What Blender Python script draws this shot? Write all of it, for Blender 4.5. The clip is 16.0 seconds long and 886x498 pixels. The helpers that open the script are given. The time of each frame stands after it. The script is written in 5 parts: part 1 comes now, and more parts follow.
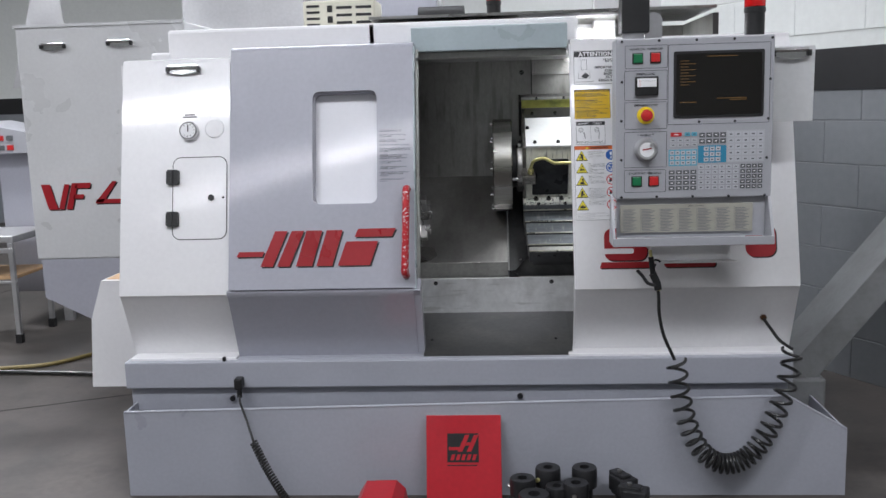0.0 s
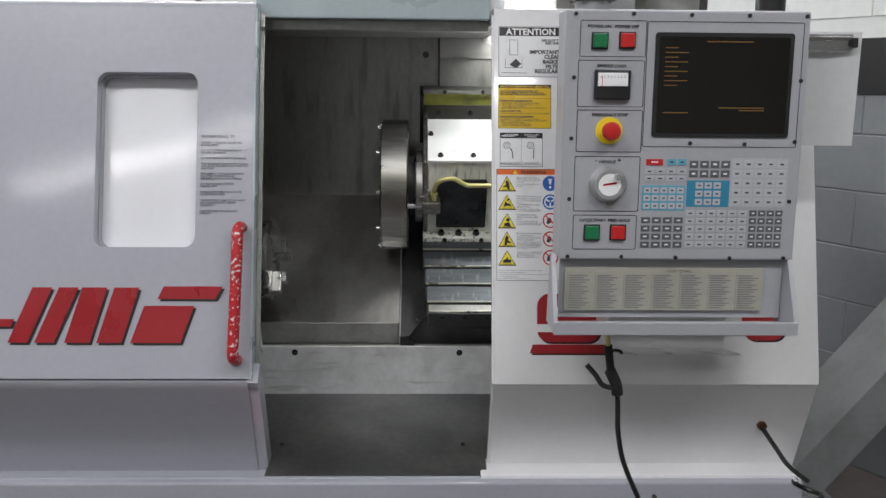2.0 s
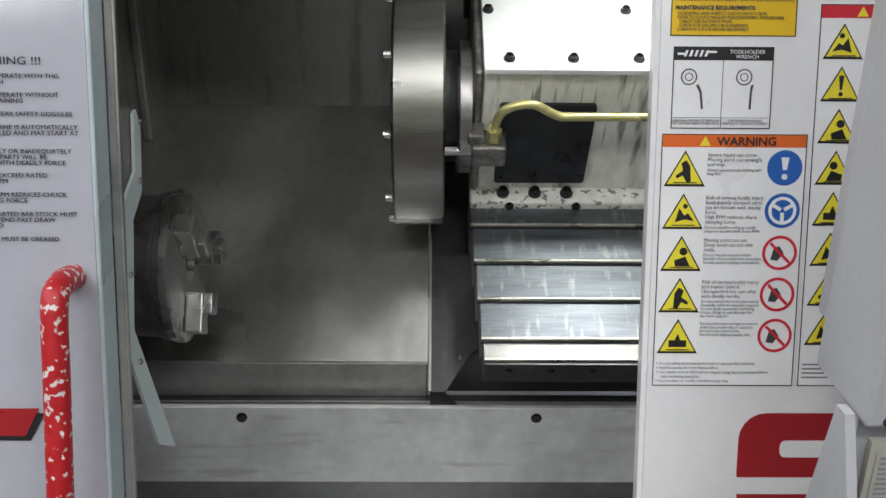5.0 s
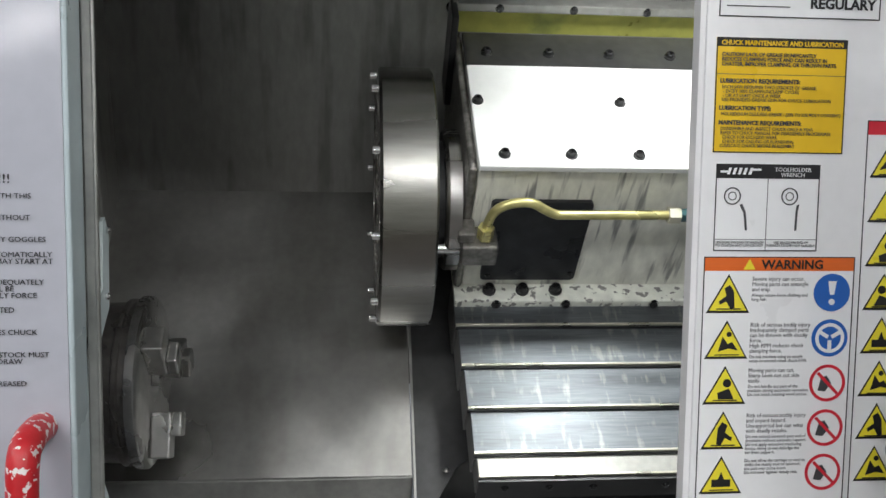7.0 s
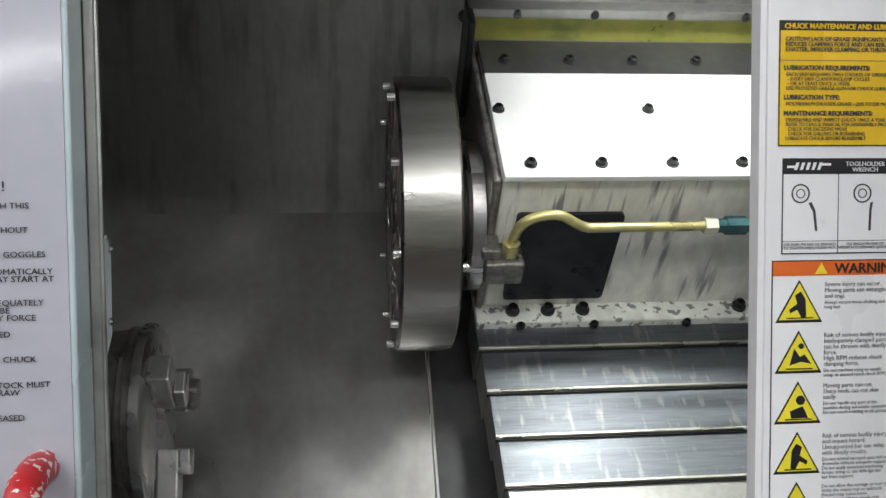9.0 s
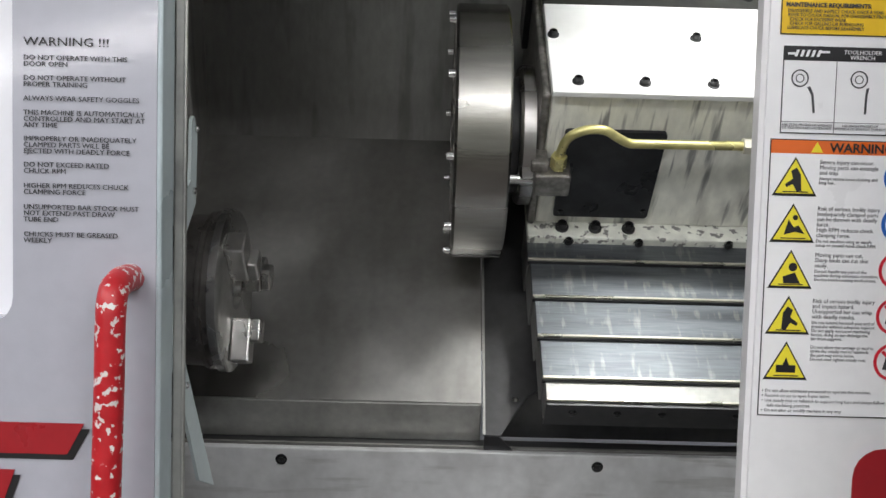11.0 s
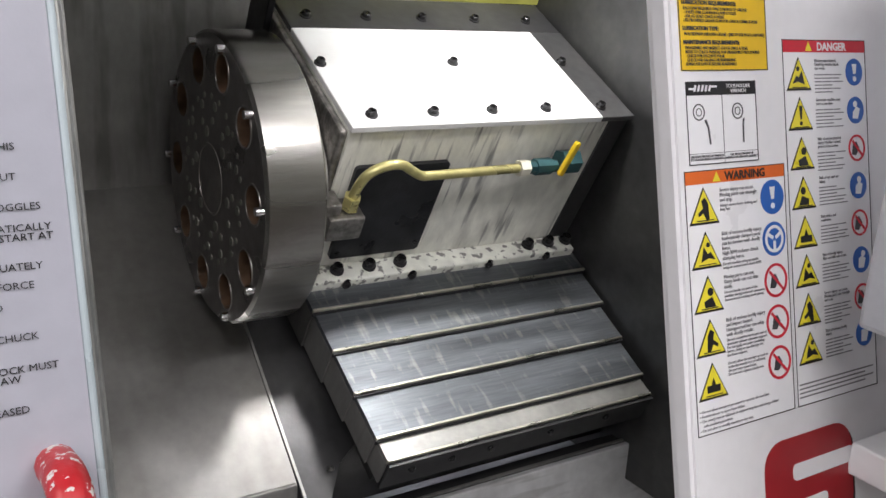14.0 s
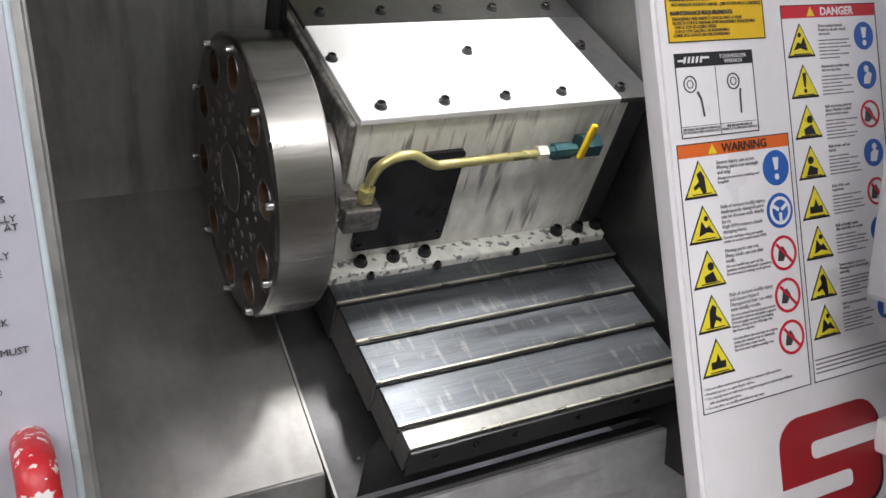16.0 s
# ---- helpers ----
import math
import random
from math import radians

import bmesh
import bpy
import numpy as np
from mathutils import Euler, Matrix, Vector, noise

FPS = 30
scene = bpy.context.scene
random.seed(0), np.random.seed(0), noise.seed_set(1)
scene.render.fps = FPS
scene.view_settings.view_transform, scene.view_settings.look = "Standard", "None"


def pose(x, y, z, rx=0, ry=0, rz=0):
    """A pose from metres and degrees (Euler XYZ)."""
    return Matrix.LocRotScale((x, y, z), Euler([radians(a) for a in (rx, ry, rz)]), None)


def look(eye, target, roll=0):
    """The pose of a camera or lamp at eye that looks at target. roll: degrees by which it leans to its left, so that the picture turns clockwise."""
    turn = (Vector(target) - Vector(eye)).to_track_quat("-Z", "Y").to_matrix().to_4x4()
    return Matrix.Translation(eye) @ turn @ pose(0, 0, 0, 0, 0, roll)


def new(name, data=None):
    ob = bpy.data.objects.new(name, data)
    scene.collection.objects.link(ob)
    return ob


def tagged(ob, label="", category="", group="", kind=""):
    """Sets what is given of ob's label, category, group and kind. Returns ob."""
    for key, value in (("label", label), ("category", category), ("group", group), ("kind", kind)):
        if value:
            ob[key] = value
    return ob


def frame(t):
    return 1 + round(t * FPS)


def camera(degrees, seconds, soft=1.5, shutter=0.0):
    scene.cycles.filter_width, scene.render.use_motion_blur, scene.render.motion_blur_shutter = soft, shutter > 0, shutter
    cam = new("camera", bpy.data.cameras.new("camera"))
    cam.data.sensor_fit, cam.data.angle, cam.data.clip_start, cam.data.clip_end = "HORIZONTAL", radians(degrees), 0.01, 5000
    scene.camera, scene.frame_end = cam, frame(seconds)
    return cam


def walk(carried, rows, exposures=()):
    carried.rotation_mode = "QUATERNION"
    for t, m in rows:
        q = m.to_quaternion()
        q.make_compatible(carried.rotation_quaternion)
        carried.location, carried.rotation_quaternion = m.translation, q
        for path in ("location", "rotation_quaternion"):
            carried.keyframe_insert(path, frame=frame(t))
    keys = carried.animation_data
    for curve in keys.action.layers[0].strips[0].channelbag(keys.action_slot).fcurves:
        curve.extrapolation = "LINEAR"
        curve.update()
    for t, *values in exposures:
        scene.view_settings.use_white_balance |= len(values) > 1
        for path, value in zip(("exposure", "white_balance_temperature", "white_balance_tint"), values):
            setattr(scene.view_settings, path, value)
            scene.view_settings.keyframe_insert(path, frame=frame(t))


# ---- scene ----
cam = camera(51.5, 16.0)
PATH = (
    (0, (-0.244, -3.064, 1.34), (-0.378, -1.094, 1.023), -1.7),
    (0.5, (-0.197, -2.816, 1.342), (-0.311, -0.845, 1.024), -1.1),
    (1, (-0.243, -2.54, 1.354), (-0.291, -0.567, 1.028), 0.1),
    (1.5, (-0.244, -2.268, 1.369), (-0.207, -0.297, 1.03), -0.2),
    (2, (-0.171, -1.982, 1.374), (-0.124, -0.016, 1.013), 0.5),
    (2.5, (-0.198, -1.72, 1.371), (-0.148, 0.241, 0.982), 1.1),
    (3, (-0.24, -1.464, 1.389), (-0.148, 0.491, 0.977), -0.1),
    (3.2, (-0.232, -1.336, 1.382), (-0.122, 0.615, 0.953), -0.4),
    (5.3, (-0.221, -0.697, 1.432), (-0.249, 1.145, 0.654), 0.9),
    (5.5, (-0.196, -0.655, 1.454), (-0.269, 1.205, 0.722), 1.0),
    (6, (-0.222, -0.63, 1.444), (-0.26, 1.261, 0.793), 1.6),
    (6.5, (-0.27, -0.632, 1.442), (-0.187, 1.265, 0.813), 1.9),
    (7, (-0.318, -0.642, 1.448), (-0.12, 1.236, 0.789), 2.2),
    (7.5, (-0.346, -0.661, 1.433), (-0.088, 1.217, 0.797), 1.8),
    (8, (-0.352, -0.662, 1.425), (-0.067, 1.219, 0.807), 1.4),
    (8.5, (-0.364, -0.648, 1.42), (-0.064, 1.234, 0.812), 1.7),
    (9, (-0.354, -0.57, 1.403), (-0.13, 1.328, 0.813), 1.2),
    (9.5, (-0.379, -0.542, 1.371), (-0.203, 1.346, 0.734), 1.6),
    (10, (-0.29, -0.637, 1.343), (-0.319, 1.25, 0.681), 0.2),
    (10.2, (-0.263, -0.688, 1.305), (-0.336, 1.22, 0.709), 1.1),
    (12.3, (-0.515, -0.722, 1.367), (-0.004, 1.111, 0.753), 3.4),
    (12.5, (-0.547, -0.671, 1.343), (0.068, 1.14, 0.759), 3.4),
    (13, (-0.548, -0.556, 1.335), (0.195, 1.214, 0.773), 3.2),
    (13.5, (-0.591, -0.496, 1.342), (0.294, 1.205, 0.774), 3.5),
    (14, (-0.649, -0.478, 1.34), (0.394, 1.131, 0.771), 3.2),
    (14.5, (-0.677, -0.477, 1.341), (0.493, 1.046, 0.782), 3.1),
    (15, (-0.692, -0.484, 1.336), (0.502, 1.028, 0.8), 2.5),
    (15.5, (-0.679, -0.488, 1.334), (0.409, 1.097, 0.783), 1.5),
    (16, (-0.582, -0.529, 1.33), (0.307, 1.168, 0.756), -0.5),
)
walk(cam, [(t, look(eye, target, roll)) for t, eye, target, roll in PATH],
     [(0, 0.0, 6250, 12), (1.0, -0.05, 6400, 11), (2.0, -0.05, 6550, 10), (3.2, 0.0, 6600, 11), (5.3, 0.26, 6520, 8), (10.2, 0.26, 6550, 9), (12.3, 0.45, 6650, 13), (14.0, 0.45, 6650, 15), (16.0, 0.42, 6650, 15)])

# ---- light ----
world = bpy.data.worlds.new("world")
scene.world = world
world.use_nodes = True
world.node_tree.nodes["Background"].inputs[0].default_value = (0.8, 0.88, 1.0, 1)
world.node_tree.nodes["Background"].inputs[1].default_value = 0.15
scene.view_settings.exposure = 0.0


def area_lamp(name, m, sx, sy, power, colour=(1, 1, 1)):
    data = bpy.data.lights.new(name, "AREA")
    data.shape, data.size, data.size_y, data.energy, data.color = "RECTANGLE", sx, sy, power, colour
    ob = new(name, data)
    ob.matrix_world = m
    return ob


TUBES = ((-2.2, -2.7, 14), (1.2, -2.7, 14), (-2.2, 1.6, 14), (1.2, 1.6, 14), (-5.4, -0.6, 14), (-5.4, 3.4, 14), (-3.35, -6.5, 28), (-1.1, -5.3, 28))
for tx, ty, turn in TUBES:
    far = ty < -5
    area_lamp("tube_light", pose(tx, ty, 3.9, 0, 0, turn), 2.4, 0.1 if far else 0.28, 25 if far else 150 if tx < -5 else 103, (0.97, 0.975, 0.99))
area_lamp("work_light", look((0.0, 0.41, 1.62), (0.01, 0.58, 1.1)), 0.34, 0.08, 10.5, (0.98, 1.0, 0.98))

# ---- materials ----


def material(name, colour, rough=0.5, metal=0.0, grain=0.08, scale=40.0, wear=0.1, wear_scale=4.0, bump=0.0, bump_scale=200.0,
             coat=0.0, stretch=(1, 1, 1), second=None, amount=0.5, low=0.45, high=0.62, drip=None, wave=0.0):
    """A surface with fine grain, broad wear and, where given, stains of a second colour and drip marks
    (stretch, scale, colour, amount, low, high)."""
    mat = bpy.data.materials.new(name)
    mat.use_nodes = True
    nt = mat.node_tree
    n, link = nt.nodes, nt.links.new
    b = n["Principled BSDF"]
    b.inputs["Roughness"].default_value, b.inputs["Metallic"].default_value = rough, metal
    b.inputs["Coat Weight"].default_value = coat
    b.inputs["Coat Roughness"].default_value = 0.09
    co = n.new("ShaderNodeTexCoord")
    mp = n.new("ShaderNodeMapping")
    mp.inputs["Scale"].default_value = stretch
    link(co.outputs["Object"], mp.inputs["Vector"])

    def noise_node(sc, detail):
        t = n.new("ShaderNodeTexNoise")
        t.inputs["Scale"].default_value, t.inputs["Detail"].default_value = sc, detail
        link(mp.outputs["Vector"], t.inputs["Vector"])
        return t

    fine, broad = noise_node(scale, 4), noise_node(wear_scale, 6)

    def mix(fac, a, c, kind="MIX"):
        m = n.new("ShaderNodeMix")
        m.data_type, m.blend_type = "RGBA", kind
        for sock, v in ((m.inputs[0], fac), (m.inputs[6], a), (m.inputs[7], c)):
            if isinstance(v, (int, float)):
                sock.default_value = v
            elif isinstance(v, tuple):
                sock.default_value = (*v[:3], 1)
            else:
                link(v, sock)
        return m.outputs[2]

    def spread(src, a, c):
        r = n.new("ShaderNodeMapRange")
        r.inputs[1].default_value, r.inputs[2].default_value = 0.3, 0.7
        r.inputs[3].default_value, r.inputs[4].default_value = a, c
        link(src, r.inputs[0])
        return r.outputs[0]

    g = spread(fine.outputs[0], 1 - grain, 1 + grain)
    w = spread(broad.outputs[0], 1 - wear, 1 + wear)
    base = colour
    if second:
        ramp = n.new("ShaderNodeMapRange")
        ramp.inputs[1].default_value, ramp.inputs[2].default_value = low, high
        ramp.inputs[3].default_value, ramp.inputs[4].default_value = 0, amount
        st = noise_node(wear_scale * 2.3, 8)
        link(st.outputs[0], ramp.inputs[0])
        base = mix(ramp.outputs[0], colour, second)
    if drip:
        dm = n.new("ShaderNodeMapping")
        dm.inputs["Scale"].default_value = drip[0]
        link(co.outputs["Object"], dm.inputs["Vector"])
        dt, patch = n.new("ShaderNodeTexNoise"), noise_node(7.0, 3)
        dt.inputs["Scale"].default_value, dt.inputs["Detail"].default_value = drip[1], 3
        link(dm.outputs["Vector"], dt.inputs["Vector"])
        add = n.new("ShaderNodeMath")
        add.operation = "MULTIPLY_ADD"
        add.inputs[1].default_value = 0.5
        link(patch.outputs[0], add.inputs[0]), link(dt.outputs[0], add.inputs[2])
        dr = n.new("ShaderNodeMapRange")
        dr.inputs[1].default_value, dr.inputs[2].default_value, dr.inputs[4].default_value = drip[4] + 0.25, drip[5] + 0.25, drip[3]
        link(add.outputs[0], dr.inputs[0])
        base = mix(dr.outputs[0], base, drip[2])
    mul = n.new("ShaderNodeMath")
    mul.operation = "MULTIPLY"
    link(g, mul.inputs[0]), link(w, mul.inputs[1])
    comb = n.new("ShaderNodeCombineColor")
    for k in range(3):
        link(mul.outputs[0], comb.inputs[k])
    link(mix(1.0, base, comb.outputs[0], "MULTIPLY"), b.inputs["Base Color"])
    link(spread(broad.outputs[0], max(rough - (0.03 if coat else 0.12), 0.03), min(rough + (0.03 if coat else 0.12), 1)), b.inputs["Roughness"])
    if bump:
        bn = n.new("ShaderNodeBump")
        bn.inputs["Strength"].default_value, bn.inputs["Distance"].default_value = bump, 0.002
        bt = noise_node(bump_scale, 2)
        link(bt.outputs[0], bn.inputs["Height"])
        link(bn.outputs[0], b.inputs["Normal"])
        if wave:
            wn_, wt = n.new("ShaderNodeBump"), noise_node(5.0, 2)
            wn_.inputs["Strength"].default_value, wn_.inputs["Distance"].default_value = wave, 0.012
            link(wt.outputs[0], wn_.inputs["Height"]), link(wn_.outputs[0], bn.inputs["Normal"])
    if coat:
        cn, ct = n.new("ShaderNodeBump"), noise_node(170, 1)
        cn.inputs["Strength"].default_value, cn.inputs["Distance"].default_value = 0.05 if coat < 1 else 0.006, 0.002
        link(ct.outputs[0], cn.inputs["Height"])
        link(cn.outputs[0], b.inputs["Coat Normal"])
    return mat


def plain(name, colour, rough=0.5, metal=0.0):
    mat = bpy.data.materials.new(name)
    mat.use_nodes = True
    b = mat.node_tree.nodes["Principled BSDF"]
    b.inputs["Base Color"].default_value = (*colour, 1)
    b.inputs["Roughness"].default_value, b.inputs["Metallic"].default_value = rough, metal
    return mat


def glow(name, colour, power):
    mat = plain(name, (0.02, 0.02, 0.02), 0.3)
    b = mat.node_tree.nodes["Principled BSDF"]
    b.inputs["Emission Color"].default_value, b.inputs["Emission Strength"].default_value = (*colour, 1), power
    return mat


M_WHITE = material("white_paint", (0.77, 0.765, 0.775), 0.34, 0, 0.02, 60, 0.03, 2, 0.03, 420, coat=0.8)
M_GREY = material("grey_blue_paint", (0.38, 0.385, 0.435), 0.34, 0, 0.03, 60, 0.04, 2, 0.03, 420, coat=0.9)
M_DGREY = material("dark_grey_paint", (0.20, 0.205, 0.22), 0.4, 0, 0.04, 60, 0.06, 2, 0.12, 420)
M_TRAY = material("tray_paint", (0.36, 0.37, 0.415), 0.38, 0, 0.03, 80, 0.06, 3, 0.1, 300)
M_PEND = material("pendant_paint", (0.36, 0.365, 0.39), 0.42, 0, 0.03, 120, 0.03, 5, 0.1, 600)
M_FLOOR = material("concrete", (0.075, 0.066, 0.06), 0.45, 0, 0.12, 30, 0.35, 1.3, 0.2, 120, second=(0.04, 0.037, 0.034), amount=0.7)
M_WALL = material("wall_paint", (0.66, 0.68, 0.66), 0.6, 0, 0.03, 30, 0.05, 1, 0.25, 90)
M_WALLG = material("wall_grey_paint", (0.21, 0.22, 0.235), 0.5, 0, 0.04, 30, 0.08, 1, 0.3, 90)
M_CONV = material("conveyor_paint", (0.22, 0.225, 0.23), 0.36, 0, 0.05, 60, 0.12, 3, 0.1, 200, second=(0.15, 0.15, 0.15), amount=0.5)
M_STRIPE = material("black_stripe_paint", (0.012, 0.012, 0.013), 0.5, 0, 0.1, 30, 0.1, 1)
M_CEIL = material("ceiling_paint", (0.7, 0.71, 0.72), 0.8, 0, 0.03, 5, 0.05, 0.5)
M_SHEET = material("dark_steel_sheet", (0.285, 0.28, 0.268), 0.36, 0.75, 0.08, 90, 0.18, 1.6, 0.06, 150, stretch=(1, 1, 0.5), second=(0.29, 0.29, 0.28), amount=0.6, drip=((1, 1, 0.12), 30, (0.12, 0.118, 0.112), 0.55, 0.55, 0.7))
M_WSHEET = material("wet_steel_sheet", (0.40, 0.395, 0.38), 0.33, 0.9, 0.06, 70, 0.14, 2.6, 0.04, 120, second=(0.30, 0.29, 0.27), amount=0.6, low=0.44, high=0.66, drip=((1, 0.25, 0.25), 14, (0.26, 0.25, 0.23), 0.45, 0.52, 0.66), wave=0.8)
M_WAY = material("way_cover_steel", (0.175, 0.19, 0.207), 0.42, 0.85, 0.14, 70, 0.14, 6, 0.05, 100, stretch=(0.4, 6, 1), second=(0.13, 0.14, 0.155), amount=0.6, drip=((1, 0.16, 1), 95, (0.36, 0.37, 0.34), 0.5, 0.58, 0.7))
M_SILL = material("dull_sill_steel", (0.70, 0.705, 0.71), 0.42, 0.35, 0.06, 60, 0.12, 5, 0.05, 100, second=(0.50, 0.50, 0.50), amount=0.6, drip=((0.1, 1, 1), 60, (0.3, 0.295, 0.28), 0.4, 0.58, 0.7))
M_RIM = material("turned_rim_steel", (0.36, 0.355, 0.335), 0.3, 1.0, 0.14, 60, 0.16, 8, 0.1, 300, stretch=(0.15, 1, 1), second=(0.26, 0.25, 0.21), amount=0.6)
M_MILL = material("pale_grey_side_paint", (0.60, 0.605, 0.61), 0.35, 0.1, 0.03, 60, 0.05, 3, 0.03, 300)
M_STEEL = material("brushed_steel", (0.44, 0.43, 0.415), 0.32, 1.0, 0.12, 60, 0.14, 8, 0.1, 300, stretch=(0.15, 1, 1))
M_LIP = material("worn_bright_edge", (0.62, 0.61, 0.52), 0.3, 0.9, 0.1, 60, 0.15, 14)
M_CHUCK = material("oily_chuck_steel", (0.46, 0.455, 0.44), 0.28, 0.95, 0.1, 60, 0.2, 8)
M_PIT = material("pitted_steel", (0.25, 0.24, 0.225), 0.42, 0.8, 0.4, 90, 0.3, 20, 0.6, 160)
M_TFACE = material("oiled_steel", (0.19, 0.178, 0.168), 0.34, 0.8, 0.2, 50, 0.3, 10, 0.15, 150)
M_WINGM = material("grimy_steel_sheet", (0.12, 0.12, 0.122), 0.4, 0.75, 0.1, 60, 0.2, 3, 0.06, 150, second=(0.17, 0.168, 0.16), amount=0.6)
# dark steel whose colour also holds shade, on the wing and far wall
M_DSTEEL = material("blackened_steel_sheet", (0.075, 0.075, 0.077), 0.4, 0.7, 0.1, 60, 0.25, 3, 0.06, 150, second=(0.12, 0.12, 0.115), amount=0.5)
M_CHROME = material("bright_steel", (0.7, 0.7, 0.7), 0.16, 1.0, 0.04, 60, 0.08, 10)
M_BLACKM = material("black_oxide", (0.025, 0.025, 0.027), 0.4, 0.3, 0.2, 60, 0.2, 12, 0.1, 200)
M_OXIDE = material("oily_black_screw", (0.05, 0.05, 0.052), 0.28, 0.7, 0.2, 60, 0.2, 12)
M_BORE = material("bore_rust", (0.20, 0.125, 0.08), 0.42, 0.7, 0.2, 60, 0.3, 20)
M_CAST = material("worn_cast_paint", (0.80, 0.80, 0.73), 0.45, 0.0, 0.12, 60, 0.12, 6, 0.2, 150, stretch=(1, 0.6, 0.5),
                  second=(0.38, 0.37, 0.33), amount=0.55, low=0.56, high=0.68, drip=((1, 0.5, 0.09), 70, (0.14, 0.14, 0.14), 0.75, 0.59, 0.69))
M_CHIP = material("chipped_white_paint", (0.78, 0.79, 0.72), 0.5, 0.0, 0.1, 60, 0.1, 34, 0.2, 150, second=(0.16, 0.155, 0.15), amount=0.9,
                  low=0.565, high=0.61)
M_PLATE = material("white_plate_paint", (0.80, 0.81, 0.80), 0.35, 0.0, 0.02, 60, 0.04, 5, 0.08, 300)
M_BLACKP = material("black_plate", (0.02, 0.021, 0.024), 0.34, 0.2, 0.2, 60, 0.3, 8, 0.1, 200, second=(0.045, 0.046, 0.05), amount=0.6)
M_YELLOW = material("yellow_green_guard", (0.42, 0.42, 0.10), 0.35, 0.3, 0.1, 40, 0.2, 5, 0.1, 100, second=(0.10, 0.16, 0.06), amount=0.6, low=0.58, high=0.7)
M_BRASS = material("brass_pipe", (0.66, 0.60, 0.27), 0.34, 0.65, 0.1, 60, 0.2, 12, 0.1, 200, second=(0.45, 0.42, 0.18), amount=0.5)
M_TEAL = material("teal_fitting", (0.04, 0.11, 0.12), 0.4, 0.5, 0.15, 60, 0.2, 20)
M_LEVER = material("yellow_lever", (0.65, 0.45, 0.02), 0.4, 0, 0.08, 60, 0.1, 20)
M_RED = material("red_vinyl", (0.42, 0.01, 0.02), 0.4, 0, 0.06, 60, 0.08, 5)
M_LOGO = material("red_decal", (0.32, 0.012, 0.018), 0.35, 0, 0.04, 60, 0.06, 5)
M_BDECAL = plain("black_decal", (0.012, 0.012, 0.013), 0.4)
M_HANDLE = material("worn_red_handle", (0.44, 0.012, 0.018), 0.4, 0, 0.05, 60, 0.06, 60, 0.2, 200, second=(0.62, 0.6, 0.58), amount=1.0, low=0.585, high=0.6)
M_BLACK = material("black_plastic", (0.014, 0.014, 0.015), 0.45, 0, 0.1, 80, 0.1, 10, 0.1, 300)
M_RUBBER = material("black_hose", (0.012, 0.012, 0.012), 0.35, 0, 0.1, 80, 0.1, 10)
M_BLUEEDGE = material("pale_blue_edge", (0.42, 0.49, 0.515), 0.35, 0.1, 0.03, 80, 0.06, 8)
M_PALE = material("pale_bracket_paint", (0.58, 0.66, 0.67), 0.4, 0.0, 0.03, 80, 0.06, 8)
M_GALV = material("galvanised_edge", (0.38, 0.38, 0.36), 0.42, 0.8, 0.08, 80, 0.15, 10)
M_PAPER = material("label_white", (0.82, 0.82, 0.83), 0.35, 0, 0.01, 80, 0.02, 10)
M_LYEL = material("label_yellow", (0.78, 0.50, 0.015), 0.35, 0, 0.02, 80, 0.03, 10)
M_PYEL = material("picto_yellow", (0.80, 0.68, 0.04), 0.35, 0, 0.02, 80, 0.03, 10)
M_ORANGE = material("label_orange", (0.72, 0.14, 0.02), 0.35, 0, 0.02, 80, 0.03, 10)
M_LRED = material("label_red", (0.62, 0.02, 0.04), 0.35, 0, 0.02, 80, 0.03, 10)
M_LBLUE = material("label_blue", (0.02, 0.12, 0.45), 0.35, 0, 0.02, 80, 0.03, 10)
M_FAINT = plain("faded_print", (0.20, 0.20, 0.21), 0.5)
M_TXT = plain("print_grey", (0.05, 0.05, 0.055), 0.5)
M_GREEN = plain("green_button", (0.01, 0.16, 0.06), 0.35)
M_REDB = plain("red_button", (0.5, 0.02, 0.02), 0.35)
M_YRING = plain("yellow_ring", (0.8, 0.6, 0.02), 0.35)
M_KEYL = plain("light_key", (0.42, 0.43, 0.45), 0.5)
M_KEYD = plain("dark_key", (0.10, 0.105, 0.11), 0.5)
M_KEYB = plain("blue_key", (0.03, 0.22, 0.36), 0.5)
M_KEYC = plain("cyan_panel", (0.10, 0.36, 0.48), 0.5)
M_SCREEN = material("dark_glass", (0.008, 0.007, 0.006), 0.12, 0, 0.1, 60, 0.1, 10)
M_AMBER = glow("amber_print", (1.0, 0.5, 0.06), 0.10)
M_CREAM = material("cream_plastic", (0.62, 0.60, 0.50), 0.45, 0, 0.03, 60, 0.05, 5)
M_WOOD = material("plywood", (0.42, 0.27, 0.14), 0.5, 0, 0.1, 20, 0.15, 5, stretch=(1, 6, 1))
M_CLEAR = material("lens_red", (0.55, 0.01, 0.01), 0.2, 0, 0.05, 60, 0.05, 10)
M_PANE = material("white_backed_glass", (0.80, 0.80, 0.84), 0.5, 0, 0.01, 60, 0.02, 3, coat=1.0)
M_KEYW = plain("white_key", (0.46, 0.47, 0.5), 0.5)
# cream darkened in the colour itself, as the shelf gets less light
M_CARD = material("old_card", (0.36, 0.35, 0.30), 0.6, 0, 0.04, 60, 0.08, 5)
M_BRONZE = material("dark_bronze", (0.10, 0.05, 0.025), 0.5, 0.6, 0.1, 60, 0.1, 10)
M_OLIVE = material("dull_yellow_hose", (0.22, 0.17, 0.06), 0.5, 0, 0.1, 60, 0.1, 10)
M_TUBE = glow("tube_glow", (0.95, 0.98, 1.0), 6.0)
